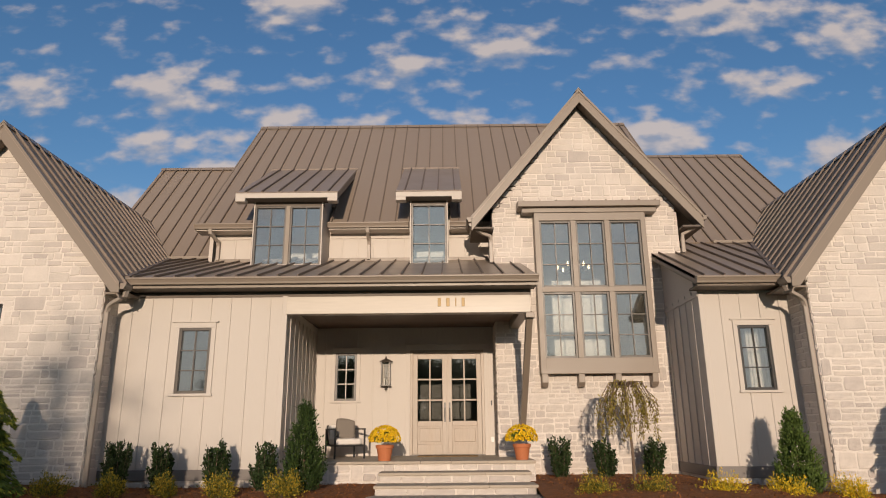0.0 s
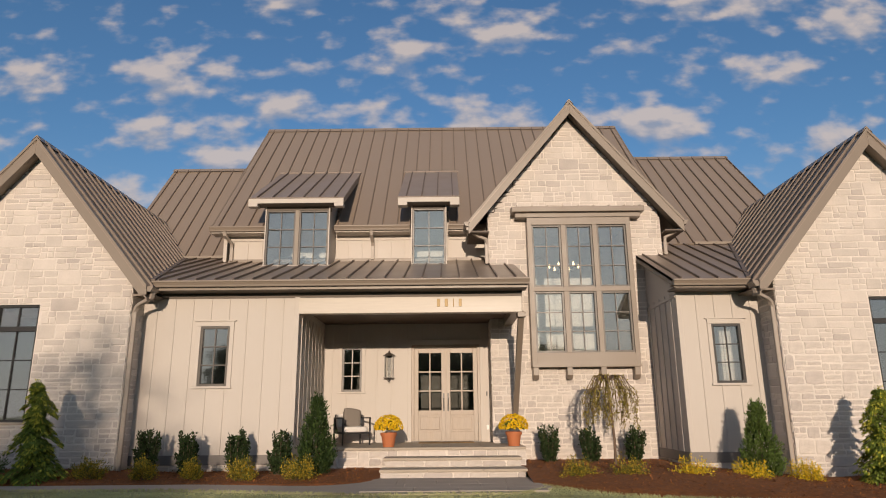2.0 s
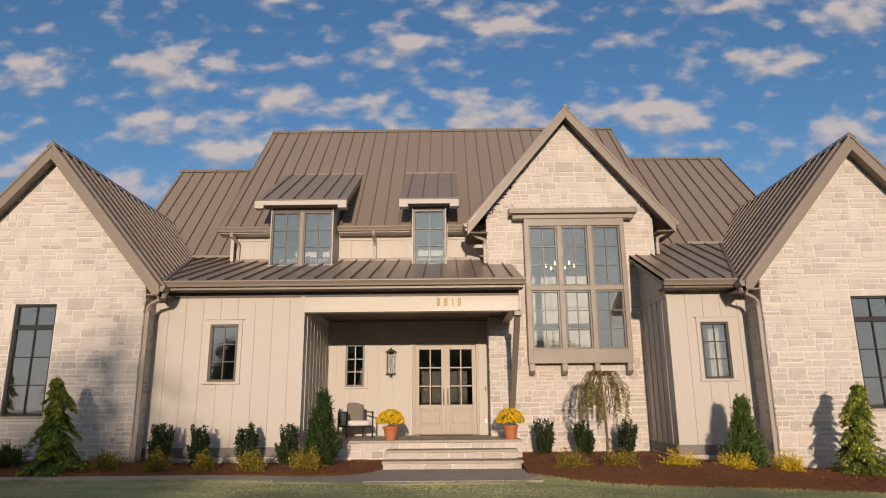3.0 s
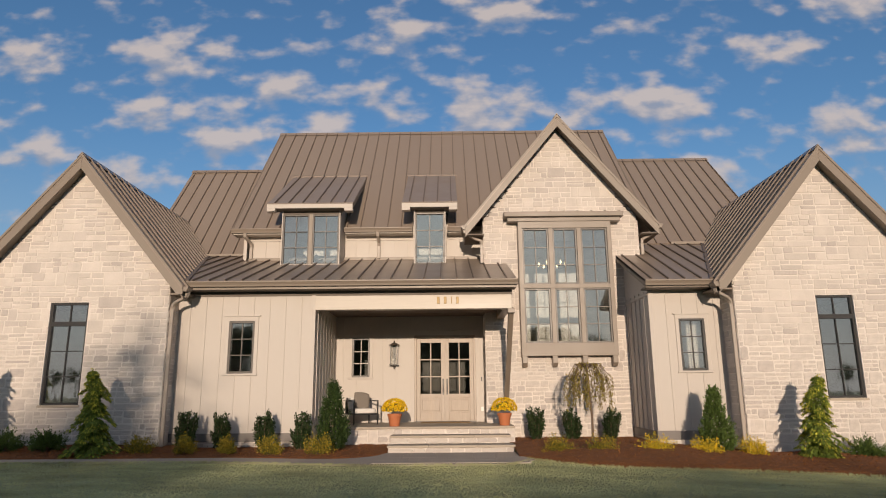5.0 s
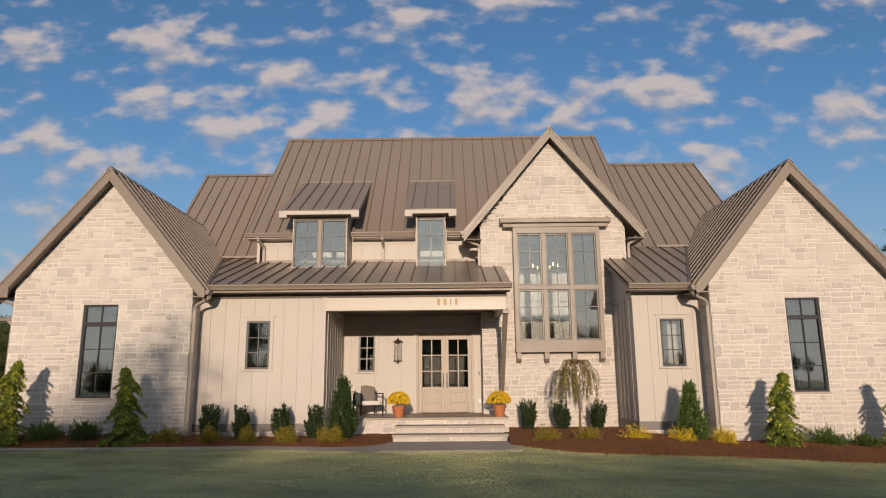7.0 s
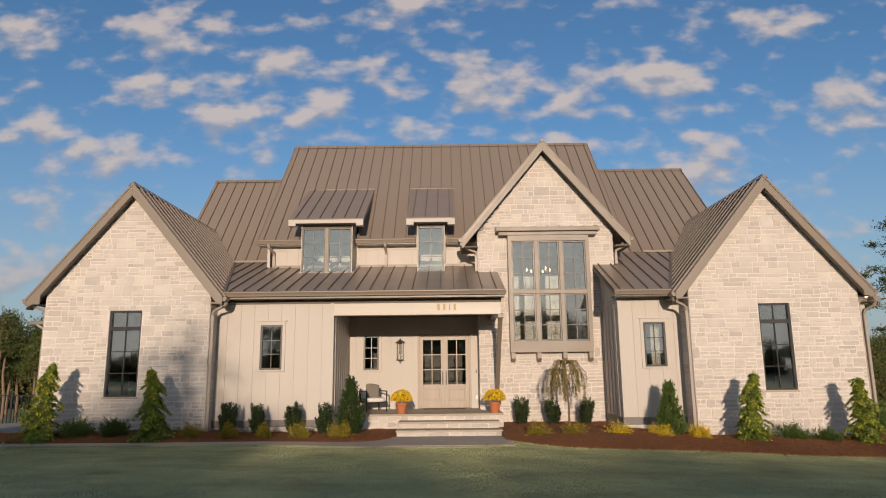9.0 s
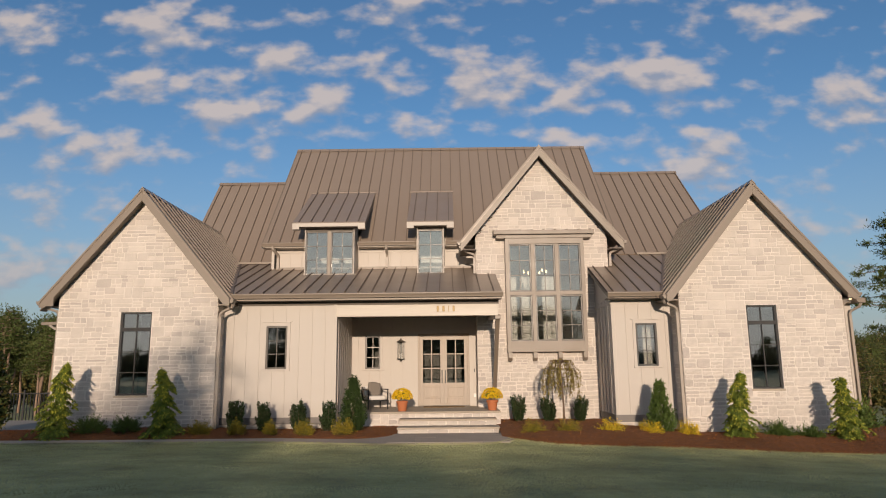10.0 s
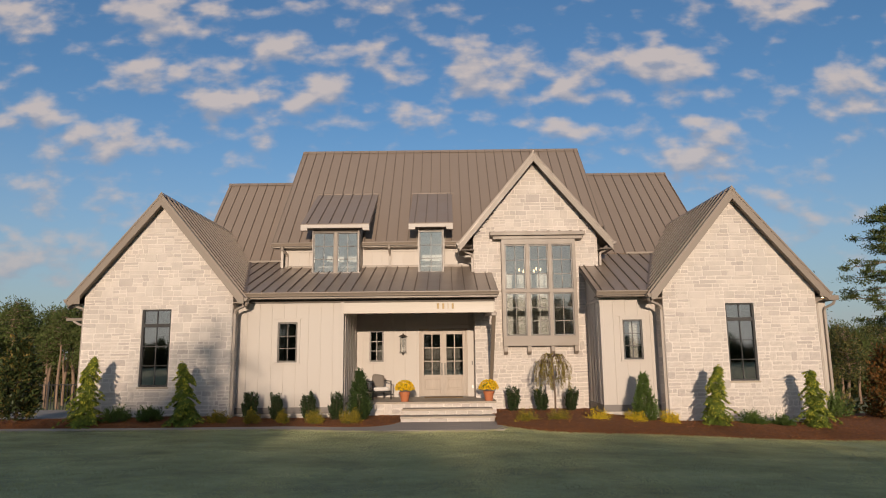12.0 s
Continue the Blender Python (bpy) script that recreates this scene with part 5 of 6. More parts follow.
def cone_holly(at, h, w, seed, mat):
    r = random.Random(seed)
    th = plant("holly", at, "conical dark green holly in the mulch bed", "shrub", "conical hollies")
    part("trunk", Shape().tube([Vector(at) + Vector((0, 0, -0.05)), Vector(at) + Vector((0, 0, h * 0.95))], [0.03, 0.006], 6), BARK, th)
    O, D = [], []
    for i in range(480):
        f = r.random() ** 1.2
        a = r.uniform(0, 2 * math.pi)
        rad = w * 0.46 * ((0.72 + 1.4 * f) if f < 0.2 else (1 - (f - 0.2) / 0.8) ** 0.95) * math.sqrt(r.uniform(0.08, 0.9)) * (0.92 + 0.10 * math.sin(3 * a + f * 9 + seed))
        O.append((math.cos(a) * rad, math.sin(a) * rad, f * h * 0.93))
        s = r.uniform(0.7, 1.9) * (1 - 0.35 * f)
        D.append((math.cos(a) * 0.5 * s, math.sin(a) * 0.5 * s, 0.9 * s))
    P, DD = sprays(O, D, 18, 0.16, -0.1, 0.5)
    n = len(P)
    part("foliage", scatter_mesh("foliage", P + np.array(at), DD, unit(n), nr.uniform(0.045, 0.085, n), nr.uniform(0.018, 0.032, n), mat), None, th)
    return th


def mound(at, h, w, seed, mat, label, group, name="shrub", leaf=0.05, twigs=150, spiky=0.9):
    r = random.Random(seed)
    th = plant(name, at, label, "shrub", group)
    wood, O, D = Shape(), [], []
    for i in range(twigs):
        a, e = r.uniform(0, 2 * math.pi), math.acos(r.random() ** 0.8)
        q = r.uniform(0.3, 0.82) * (0.85 + 0.3 * math.sin(2.3 * a + seed))
        d = (math.sin(e) * math.cos(a), math.sin(e) * math.sin(a), math.cos(e))
        O.append((d[0] * w * 0.5 * q, d[1] * w * 0.5 * q, 0.03 + d[2] * h * q))
        D.append((d[0] * 0.8, d[1] * 0.8, d[2] + 0.5))
        if i % 6 == 0:
            wood.tube([Vector(at), Vector(at) + Vector(O[-1])], [0.006, 0.003], 4)
    part("branchwork", wood, BARK, th)
    P, DD = sprays(O, D, 14, 0.26 * w * spiky, 0.1, 0.5)
    n = len(P)
    part("foliage", scatter_mesh("foliage", P + np.array(at), DD, unit(n), nr.uniform(leaf * 0.6, leaf * 1.2, n), nr.uniform(leaf * 0.3, leaf * 0.55, n), mat), None, th)
    return th


for i, (x, y, z, h, w, lean) in enumerate(((-10.85, -1.75, 0.16, 1.95, 0.64, 0.5), (-7.88, -1.75, 0.14, 1.80, 0.58, -0.3), (7.96, -1.75, -0.24, 1.92, 0.60, 0.35), (10.9, -1.75, -0.28, 1.80, 0.60, -0.2))):
    gold_conifer((x, y, z), h, w, lean, 30 + i)
for i, (x, y, z) in enumerate(((-10.05, -1.4, 0.16), (-9.08, -1.4, 0.17), (9.2, -1.35, -0.16), (10.0, -1.55, -0.24))):
    mound((x, y, z), 0.40, 0.82, 50 + i, HOLLY, "low dark green spreading evergreen shrub", "low evergreen shrubs", twigs=260, leaf=0.055, spiky=0.6)
for i, (x, y, z, h) in enumerate(((-6.22, -0.75, 0.10, 1.0), (-5.36, -0.75, 0.10, 0.97), (-4.38, -0.75, 0.10, 0.98), (-3.52, -0.75, 0.10, 0.94))):
    upright_shrub((x, y, z), h * 0.82, 0.47, 60 + i)
for i, (x, y, z, h) in enumerate(((2.26, 1.5, 0.10, 0.92), (3.25, 1.5, 0.10, 0.86), (4.25, 1.5, 0.09, 0.88))):
    upright_shrub((x, y, z), h * 0.86, 0.52, 70 + i, stems=26)
cone_holly((-2.75, -0.9, 0.12), 1.5, 0.80, 80, DEEP)
cone_holly((6.07, -1.0, -0.09), 1.52, 0.84, 81, HOLLY)
for i, (x, y, z, w) in enumerate(((-6.95, -1.5, 0.06, 0.80), (-5.9, -1.5, 0.06, 0.74), (-4.98, -1.5, 0.06, 0.56), (-4.0, -1.6, 0.05, 0.64), (-2.96, -1.5, 0.05, 0.74))):
    mound((x, y, z), 0.34, w * 0.88, 90 + i, YELLOWG, "small yellow-green autumn shrub in the mulch", "small yellow shrubs", name="yellow_shrub", leaf=0.045, twigs=170)
for i, (x, y, z, w) in enumerate(((2.36, -1.5, -0.08, 0.72), (3.32, -1.5, -0.08, 0.70), (4.52, -1.5, -0.14, 0.82), (5.61, -1.5, -0.17, 0.82), (6.72, -1.4, -0.14, 0.74))):
    mound((x, y, z), 0.42, w * 1.0, 100 + i, YELLOW if i > 1 else YELLOWG, "small golden-yellow autumn shrub in the mulch", "small yellow shrubs", name="yellow_shrub", leaf=0.045, twigs=190)


def weeping_tree(at):
    """A small grafted weeping tree: one straight stem and an umbrella of hanging twigs."""
    r = random.Random(17)
    th = plant("weeping_tree", at, "small weeping tree with sparse bronze-green leaves", "tree")
    A = Vector(at)
    stem = [A + Vector(p) for p in ((0, 0, -0.1), (0.01, 0, 0.7), (-0.02, 0, 1.4), (-0.05, 0.0, 1.98))]
    part("trunk", Shape().tube(stem, [0.036, 0.03, 0.026, 0.02], 8), BARK, th, smooth=True)
    twigs, P, D = Shape(), [], []
    for i in range(36):
        a = r.uniform(0, 2 * math.pi)
        reach = r.uniform(0.25, 0.62) + (0.45 if -0.5 < a < 0.4 and r.random() < 0.6 else 0)
        fall = r.uniform(0.6, 1.4)
        pts = []
        for k in range(9):
            t = k / 8
            rad = reach * math.sin(min(1, t * 1.5) * math.pi / 2)
            z = 1.95 + 0.16 * math.sin(min(1.0, t * 2.6) * math.pi) - fall * max(0, t - 0.22) ** 1.25
            pts.append(A + Vector((-0.05 + math.cos(a) * rad + r.uniform(-0.02, 0.02), math.sin(a) * rad, z)))
        twigs.tube(pts, [0.011 - 0.001 * k for k in range(9)], 5)
        for k in range(70):
            t = 1 - r.random() ** 1.3 * 0.8
            q = t * 8
            j = min(7, int(q))
            p = pts[j].lerp(pts[j + 1], q - j)
            P.append(np.array(p) + nr.normal(size=3) * 0.022)
            D.append(nr.normal(size=3) * 0.5 + np.array((0, 0, -0.8)))
    part("branchwork", twigs, BARK, th)
    n = len(P)
    part("foliage", scatter_mesh("foliage", P, D, unit(n), nr.uniform(0.045, 0.085, n), nr.uniform(0.018, 0.032, n), WEEP), None, th)


weeping_tree((3.55, 0.5, 0.0))


def mum_pot(at, seed):
    r = random.Random(seed)
    th = plant("potted_mum", at, "yellow chrysanthemum in a terracotta pot on the porch", "potted plant", "potted mums by the door")
    x, y, z = at
    part("pot", Shape().lathe(x, y, [(0.125, z), (0.165, z + 0.24), (0.185, z + 0.245), (0.19, z + 0.31), (0.165, z + 0.315), (0.16, z + 0.28)], 24), POT, th, smooth=False)
    part("soil", Shape().lathe(x, y, [(0.16, z + 0.26), (0.10, z + 0.285), (0.01, z + 0.29)], 16), MULCH, th)
    n = 1500
    d = unit(n)
    d[:, 2] = np.abs(d[:, 2]) - 0.15
    c = d * np.array((0.28, 0.28, 0.25)) * nr.uniform(0.5, 0.86, (n, 1)) + np.array((x, y, z + 0.40))
    part("foliage", scatter_mesh("foliage", c, d + nr.normal(size=(n, 3)) * 0.5, unit(n), nr.uniform(0.03, 0.05, n), nr.uniform(0.015, 0.025, n), CONGREEN), None, th)
    heads = Shape()
    P, D, L = [], [], []
    for i in range(820):
        v = Vector((r.gauss(0, 1), r.gauss(0, 1), r.gauss(0.35, 0.9)))
        v.normalize()
        if v.z < -0.12:
            continue
        c = Vector((x + v.x * 0.315, y + v.y * 0.315, z + 0.41 + v.z * 0.275)) + v * r.uniform(-0.02, 0.02)
        s = v.orthogonal().normalized()
        u = v.cross(s)
        for k in range(9):
            a = 2 * math.pi * k / 9
            P.append(tuple(c)), D.append(tuple(s * math.cos(a) + u * math.sin(a) + v * 0.45)), L.append(r.uniform(0.024, 0.036))
    part("blossoms", scatter_mesh("blossoms", P, D, unit(len(P)), L, np.array(L) * 0.6, MUM), None, th)


mum_pot((-1.46, 0.88, 0.557), 1)
mum_pot((1.38, 0.88, 0.557), 2)


def magnolia(at, h, w, mat, seed, label):
    r = random.Random(seed)
    th = plant("magnolia", at, label, "tree")
    A = Vector(at)
    part("trunk", Shape().tube([A + Vector((0, 0, -0.1)), A + Vector((0.03, 0, h * 0.5)), A + Vector((0, 0, h * 0.93))], [0.05, 0.035, 0.01], 7), BARK, th)
    limbs, O, D = Shape(), [], []
    for i in range(330):
        f = 0.04 + 0.94 * r.random() ** 1.25
        a = r.uniform(0, 2 * math.pi)
        rad = w * (1.02 - f) ** 0.85 * r.uniform(0.3, 1.0) * (0.8 + 0.3 * math.sin(2 * a + 7 * f + seed))
        tip = Vector((math.cos(a) * rad, math.sin(a) * rad, f * h + rad * 0.25))
        if i % 5 == 0:
            limbs.tube([A + Vector((0, 0, f * h * 0.9)), A + tip], [0.014, 0.005], 4)
        O.append(tuple(tip)), D.append((math.cos(a) * 0.6, math.sin(a) * 0.6, 0.6))
    part("branchwork", limbs, BARK, th)
    P, DD = sprays(O, D, 16, 0.25, -0.2, 0.9)
    n = len(P)
    part("crown", scatter_mesh("crown", P + np.array(at) + nr.normal(size=(n, 3)) * 0.06, DD, unit(n), nr.uniform(0.11, 0.18, n), nr.uniform(0.045, 0.075, n), mat), None, th)


magnolia((-13.25, -1.2, 0.15), 2.5, 0.88, MAGN, 3, "young magnolia with glossy bronze-backed leaves beside the driveway")
magnolia((14.5, 0.3, -0.3), 2.35, 1.0, RUST, 4, "rust-leaved young magnolia beyond the east wing")
mound((12.95, 1.0, -0.3), 1.0, 1.2, 120, HOLLY, "loose green shrub beyond the east wing", "", leaf=0.08, twigs=160)
mound((13.3, 2.2, -0.3), 1.2, 1.3, 121, CONGREEN, "loose green shrub beyond the east wing", "", leaf=0.09, twigs=160)


# ---- trees ----
def pine(name, h, seed, bare=0.5, spread=2.4, clumps=70, mat=None, bark=None, width=0.2, bend=0.4, leaf=0.45, per=34, flat=0.35, tight=1.0):
    """A tall tree: tapered trunk, limbs and needle clumps with gaps between them. Built at the origin."""
    r = random.Random(seed)
    th = thing(name, (0, 0, 0), "tall pine with a bare trunk and ragged crown", "tree")
    trunk = [Vector((bend * math.sin(k / 9 * 2.2) * r.uniform(0.5, 1), bend * 0.4 * math.sin(k), h * k / 9 - 0.3)) for k in range(10)]
    part("trunk", Shape().tube(trunk, [width * (1 - 0.09 * k) for k in range(10)], 7), bark or PINEBARK, th)
    limbs, C = Shape(), []
    for i in range(clumps):
        f = bare + (1 - bare) * (i + r.random()) / clumps
        q = f * 9
        j = min(8, int(q))
        b = trunk[j].lerp(trunk[j + 1], q - j)
        a = r.uniform(0, 2 * math.pi)
        g = (f - bare) / (1 - bare)
        rad = spread * (0.25 + 0.75 * math.sin(math.pi * min(1, 0.18 + g * 0.82))) * r.uniform(0.2, 1.0)
        tip = b + Vector((math.cos(a) * rad, math.sin(a) * rad, r.uniform(-0.1, 0.35) * rad))
        limbs.tube([b, b.lerp(tip, 0.5) + Vector((0, 0, 0.1)), tip], [0.05, 0.035, 0.012], 4)
        C.append((tip, 0.35 + 0.35 * r.random()))
        if rad > 1.0:
            C.append((b.lerp(tip, 0.6), 0.4))
    part("branchwork", limbs, bark or PINEBARK, th)
    P = np.concatenate([np.array(c) + nr.normal(size=(per, 3)) * np.array((s, s, s * flat * 1.6)) * tight for c, s in C])
    n = len(P)
    D = unit(n) + np.array((0, 0, 0.35))
    part("crown", scatter_mesh("crown", P, D, unit(n), nr.uniform(leaf * 0.5, leaf, n), nr.uniform(leaf * 0.16, leaf * 0.3, n), mat or NEEDLE), None, th)
    return th


PINES = [pine("pine_tree", 10.5, 1, 0.60, 2.2, 60), pine("pine_tree", 9.6, 2, 0.56, 2.3, 64), pine("pine_tree", 11.4, 3, 0.64, 2.0, 56), pine("pine_tree", 9.0, 4, 0.35, 2.6, 70, mat=WOODS)]
for p in PINES:
    tagged(p, group="pine wood")
tr = random.Random(21)
first = set()


def place_tree(k, x, y, s):
    m = Matrix.Translation((x, y, ground_z(x, y))) @ Matrix.Rotation(tr.uniform(0, 6.28), 4, "Z") @ Matrix.Scale(s, 4)
    if k not in first:
        first.add(k)
        PINES[k].matrix_basis = m
    else:
        c = copy_thing(PINES[k], m)
        c.scale = (s, s, s)


# woods beyond the house: west, east and behind
for i in range(118):
    x = tr.uniform(-60, -18)
    place_tree(tr.choice((0, 0, 1, 2, 2)), x, 50 + tr.uniform(0, 42), tr.uniform(0.90, 1.12))
for i in range(72):
    x = tr.uniform(17, 72)
    place_tree(tr.choice((0, 1, 2, 3, 3)), x, 46 + tr.uniform(0, 45), tr.uniform(0.80, 1.0))
# undergrowth that closes the wood's edge
BUSH = mound((0, 0, 0), 2.6, 4.5, 140, WOODS, "tangled undergrowth at the wood edge", "undergrowth", name="undergrowth", leaf=0.34, twigs=170, spiky=0.5)
for i in range(84):
    sg = -1 if i % 2 else 1
    x = sg * tr.uniform(22, 105)
    m = Matrix.Translation((x, tr.uniform(58, 90), -3.6)) @ Matrix.Rotation(tr.uniform(0, 6.28), 4, "Z") @ Matrix.Scale(tr.uniform(0.8, 1.5), 4)
    if i == 0:
        BUSH.matrix_basis = m
    else:
        k = tr.uniform(0.8, 1.5)
        copy_thing(BUSH, m).scale = (k, k, k)
for i in range(44):
    sg = -1 if i % 2 else 1
    k = tr.uniform(2.4, 3.2)
    m = Matrix.Translation((sg * (24 + i * 2.1 + tr.uniform(-2, 2)), tr.uniform(96, 110), -3.6)) @ Matrix.Rotation(tr.uniform(0, 6.28), 4, "Z")
    copy_thing(BUSH, m).scale = (k, k, k)
# nearer thickets past the east wing
for i in range(12):
    k = tr.uniform(0.55, 0.85)
    x, y = 17.5 + i * 1.6 + tr.uniform(-1, 1), tr.uniform(13, 27)
    copy_thing(BUSH, Matrix.Translation((x, y, ground_z(x, y) - 0.2)) @ Matrix.Rotation(tr.uniform(0, 6.28), 4, "Z")).scale = (k, k, k * 1.25)
# the near pine east of the house
big = pine("pine_tree", 13.5, 9, 0.33, 4.4, 84, width=0.24, leaf=0.32, per=150, flat=0.24, tight=0.62)
tagged(big, "tall dark pine with layered drooping limbs", "tree")
big.matrix_basis = Matrix.Translation((34.2, 27, -0.3))
bare_t = pine("bare_tree", 7.5, 12, 0.4, 1.8, 26, mat=WOODS, bark=BARK, width=0.13, bend=0.8, leaf=0.3, per=8)
tagged(bare_t, "half-bare pale-limbed tree at the wood edge", "tree")
bare_t.matrix_basis = Matrix.Translation((24.5, 24, -0.3))
# the tree line across the lawn, behind the viewer: it shades the lawn and shows in the panes
for i in range(70):
    x = -82 + i * 2.35 + tr.uniform(-0.8, 0.8)
    k = tr.choice((1, 3, 3, 0))
    if -32 < x < 20:
        y = -64 - tr.uniform(0, 14)
        reach = 0.5 if x < -9.5 else (6.5 if x < -2.6 else -1.8)
        if 0.6 < x < 3.2:
            reach -= 6.0
        place_tree(k, x, y, (max(reach, 0.0) * 0.1495 + tr.uniform(-0.9, 0.25) + min(reach, 0.0) * 0.25 - 0.1495 * y) / (10.5, 9.6, 11.4, 9.0)[k])
    else:
        place_tree(k, x, -118 - tr.uniform(0, 16), tr.uniform(0.55, 0.78))
# a thin second row behind it
for i in range(15):
    x = -24 + i * 3.05 + tr.uniform(-0.5, 0.5)
    y = -84 - tr.uniform(0, 8)
    if not 0.9 < x < 3.4:
        place_tree(3, x, y, (-0.6 + tr.uniform(-0.5, 0.2) - 0.1495 * y) / 9.0)
for i in range(78):
    x = -76 + i * 1.95 + tr.uniform(-1, 1)
    near = -32 < x < 20
    k = tr.uniform(1.5, 2.1)
    m = Matrix.Translation((x, (-72 if near else -126) - tr.uniform(0, 9), -0.3)) @ Matrix.Rotation(tr.uniform(0, 6.28), 4, "Z")
    copy_thing(BUSH, m).scale = (k, k, k)
thin = pine("thin_tree", 9.4, 15, 0.42, 2.0, 30, mat=WOODS, bark=BARK, width=0.12, bend=0.5, leaf=0.4, per=26)
tagged(thin, "thin-crowned tree across the lawn", "tree")
thin.matrix_basis = Matrix.Translation((-7.2, -41, 0))

# ---- front doors ----
def door_leaf(x0, x1, hinge):
    z0, z1 = DOOR[2] + 0.03, DOOR[3] - 0.09
    y = Y_DOOR + 0.03
    st, top, bot = 0.115, 0.13, 0.24
    lz = z0 + 0.78
    s = Shape()
    s.box(x0, x0 + st, y, y + 0.05, z0, z1).box(x1 - st, x1, y, y + 0.05, z0, z1)
    s.box(x0 + st, x1 - st, y, y + 0.05, z0, z0 + bot).box(x0 + st, x1 - st, y, y + 0.05, z1 - top, z1).box(x0 + st, x1 - st, y, y + 0.05, lz - 0.12, lz)
    d = part("door", s, DOORWOOD, HOUSE, "limed oak front door leaf with six lights over a panel", bevel=0.006)
    part("panel", Shape().box(x0 + st, x1 - st, y + 0.02, y + 0.035, z0 + bot, lz - 0.12), DOORWOOD, d)
    part("raised_field", Shape().box(x0 + st + 0.05, x1 - st - 0.05, y + 0.004, y + 0.022, z0 + bot + 0.05, lz - 0.17), DOORWOOD, d, bevel=0.012)
    gx, gz = spaced(x0 + st, x1 - st, 3), spaced(lz, z1 - top, 4)
    part("muntin", Shape().box(gx[1] - 0.018, gx[1] + 0.018, y + 0.004, y + 0.046, gz[0], gz[-1]), DOORWOOD, d, bevel=0.004)
    for z in gz[1:-1]:
        part("muntin", Shape().box(gx[0], gx[-1], y + 0.006, y + 0.044, z - 0.018, z + 0.018), DOORWOOD, d, bevel=0.004)
    for i in range(2):
        for k in range(3):
            p = part("pane", Shape().box(gx[i], gx[i + 1], y + 0.024, y + 0.028, gz[k], gz[k + 1]), GLASS, d)
            p.visible_shadow = False
    hx = x1 - 0.055 if hinge == "left" else x0 + 0.055
    h = Shape().box(hx - 0.022, hx + 0.022, y - 0.012, y, z0 + 0.76, z0 + 1.22)
    h.tube([(hx, y - 0.01, z0 + 0.83), (hx, y - 0.06, z0 + 0.86), (hx, y - 0.06, z0 + 1.06), (hx, y - 0.01, z0 + 1.09)], 0.012, 8)
    part("handle", h, BRONZE, d, "dark bronze pull handle")


mid = (DOOR[0] + DOOR[1]) / 2
fw = 0.07
door_leaf(DOOR[0] + fw, mid - 0.004, "left")
door_leaf(mid + 0.004, DOOR[1] - fw, "right")
part("door_astragal", Shape().box(mid - 0.022, mid + 0.022, Y_DOOR + 0.016, Y_DOOR + 0.03, DOOR[2] + 0.03, DOOR[3] - 0.09), DOORWOOD, HOUSE, bevel=0.004)
s = Shape()
s.box(DOOR[0], DOOR[0] + fw, Y_DOOR - 0.03, Y_DOOR + 0.14, DOOR[2], DOOR[3]).box(DOOR[1] - fw, DOOR[1], Y_DOOR - 0.03, Y_DOOR + 0.14, DOOR[2], DOOR[3])
s.box(DOOR[0] + fw, DOOR[1] - fw, Y_DOOR - 0.03, Y_DOOR + 0.14, DOOR[3] - 0.085, DOOR[3])
part("door_frame", s, DOORWOOD, HOUSE, bevel=0.006)
part("threshold", Shape().box(DOOR[0], DOOR[1], Y_DOOR - 0.06, Y_DOOR + 0.14, DOOR[2] + 0.008, DOOR[2] + 0.03), BRONZE, HOUSE)
part("door_head_trim", Shape().box(DOOR[0] - 0.10, DOOR[1] + 0.10, Y_DOOR - 0.035, Y_DOOR, DOOR[3], DOOR[3] + 0.14), BOARD, HOUSE, bevel=0.005)
for x0, x1 in ((DOOR[0] - 0.10, DOOR[0]), (DOOR[1], DOOR[1] + 0.10)):
    part("door_side_trim", Shape().box(x0, x1, Y_DOOR - 0.03, Y_DOOR, DOOR[2] + 0.01, DOOR[3]), BOARD, HOUSE, bevel=0.004)
COIR = material("coir_mat", (0.20, 0.125, 0.055), 0.95, spread=0.25, scale=30, fine=120, bump=0.6)
tagged(part("doormat", Shape().box(-0.85, 0.55, 2.45, 3.08, 0.557, 0.575), COIR, bevel=0.004), "tan coir doormat in front of the doors", "doormat")
WHITE = material("white_plastic", (0.75, 0.72, 0.68), 0.5, spread=0.02, scale=5, fine=40, bump=0)
tagged(part("doorbell", Shape().box(0.915, 0.945, Y_DOOR - 0.025, Y_DOOR, 1.72, 1.84), BLACK, bevel=0.004), "small dark doorbell on the porch wall", "doorbell")
tagged(part("outlet_cover", Shape().box(0.90, 0.97, Y_DOOR - 0.03, Y_DOOR, 0.86, 0.98), WHITE, bevel=0.004), "small weatherproof outlet cover on the porch wall", "outlet")


# ---- house number, as plain bars on the beam ----
BRASS = material("brass", (0.34, 0.235, 0.10), 0.55, metal=0.15, spread=0.06, scale=8, fine=60, bump=0.02)
plate = thing("number_sign", (-0.03, -0.04, 3.69), "four plain brass bars on the porch beam", "sign")
for i, w in enumerate((0.07, 0.07, 0.022, 0.065)):
    x = (-0.33, -0.155, 0.03, 0.16)[i]
    part("bar", Shape().box(x, x + w, -0.045, -0.031, 3.60, 3.78), BRASS, plate, bevel=0.006)


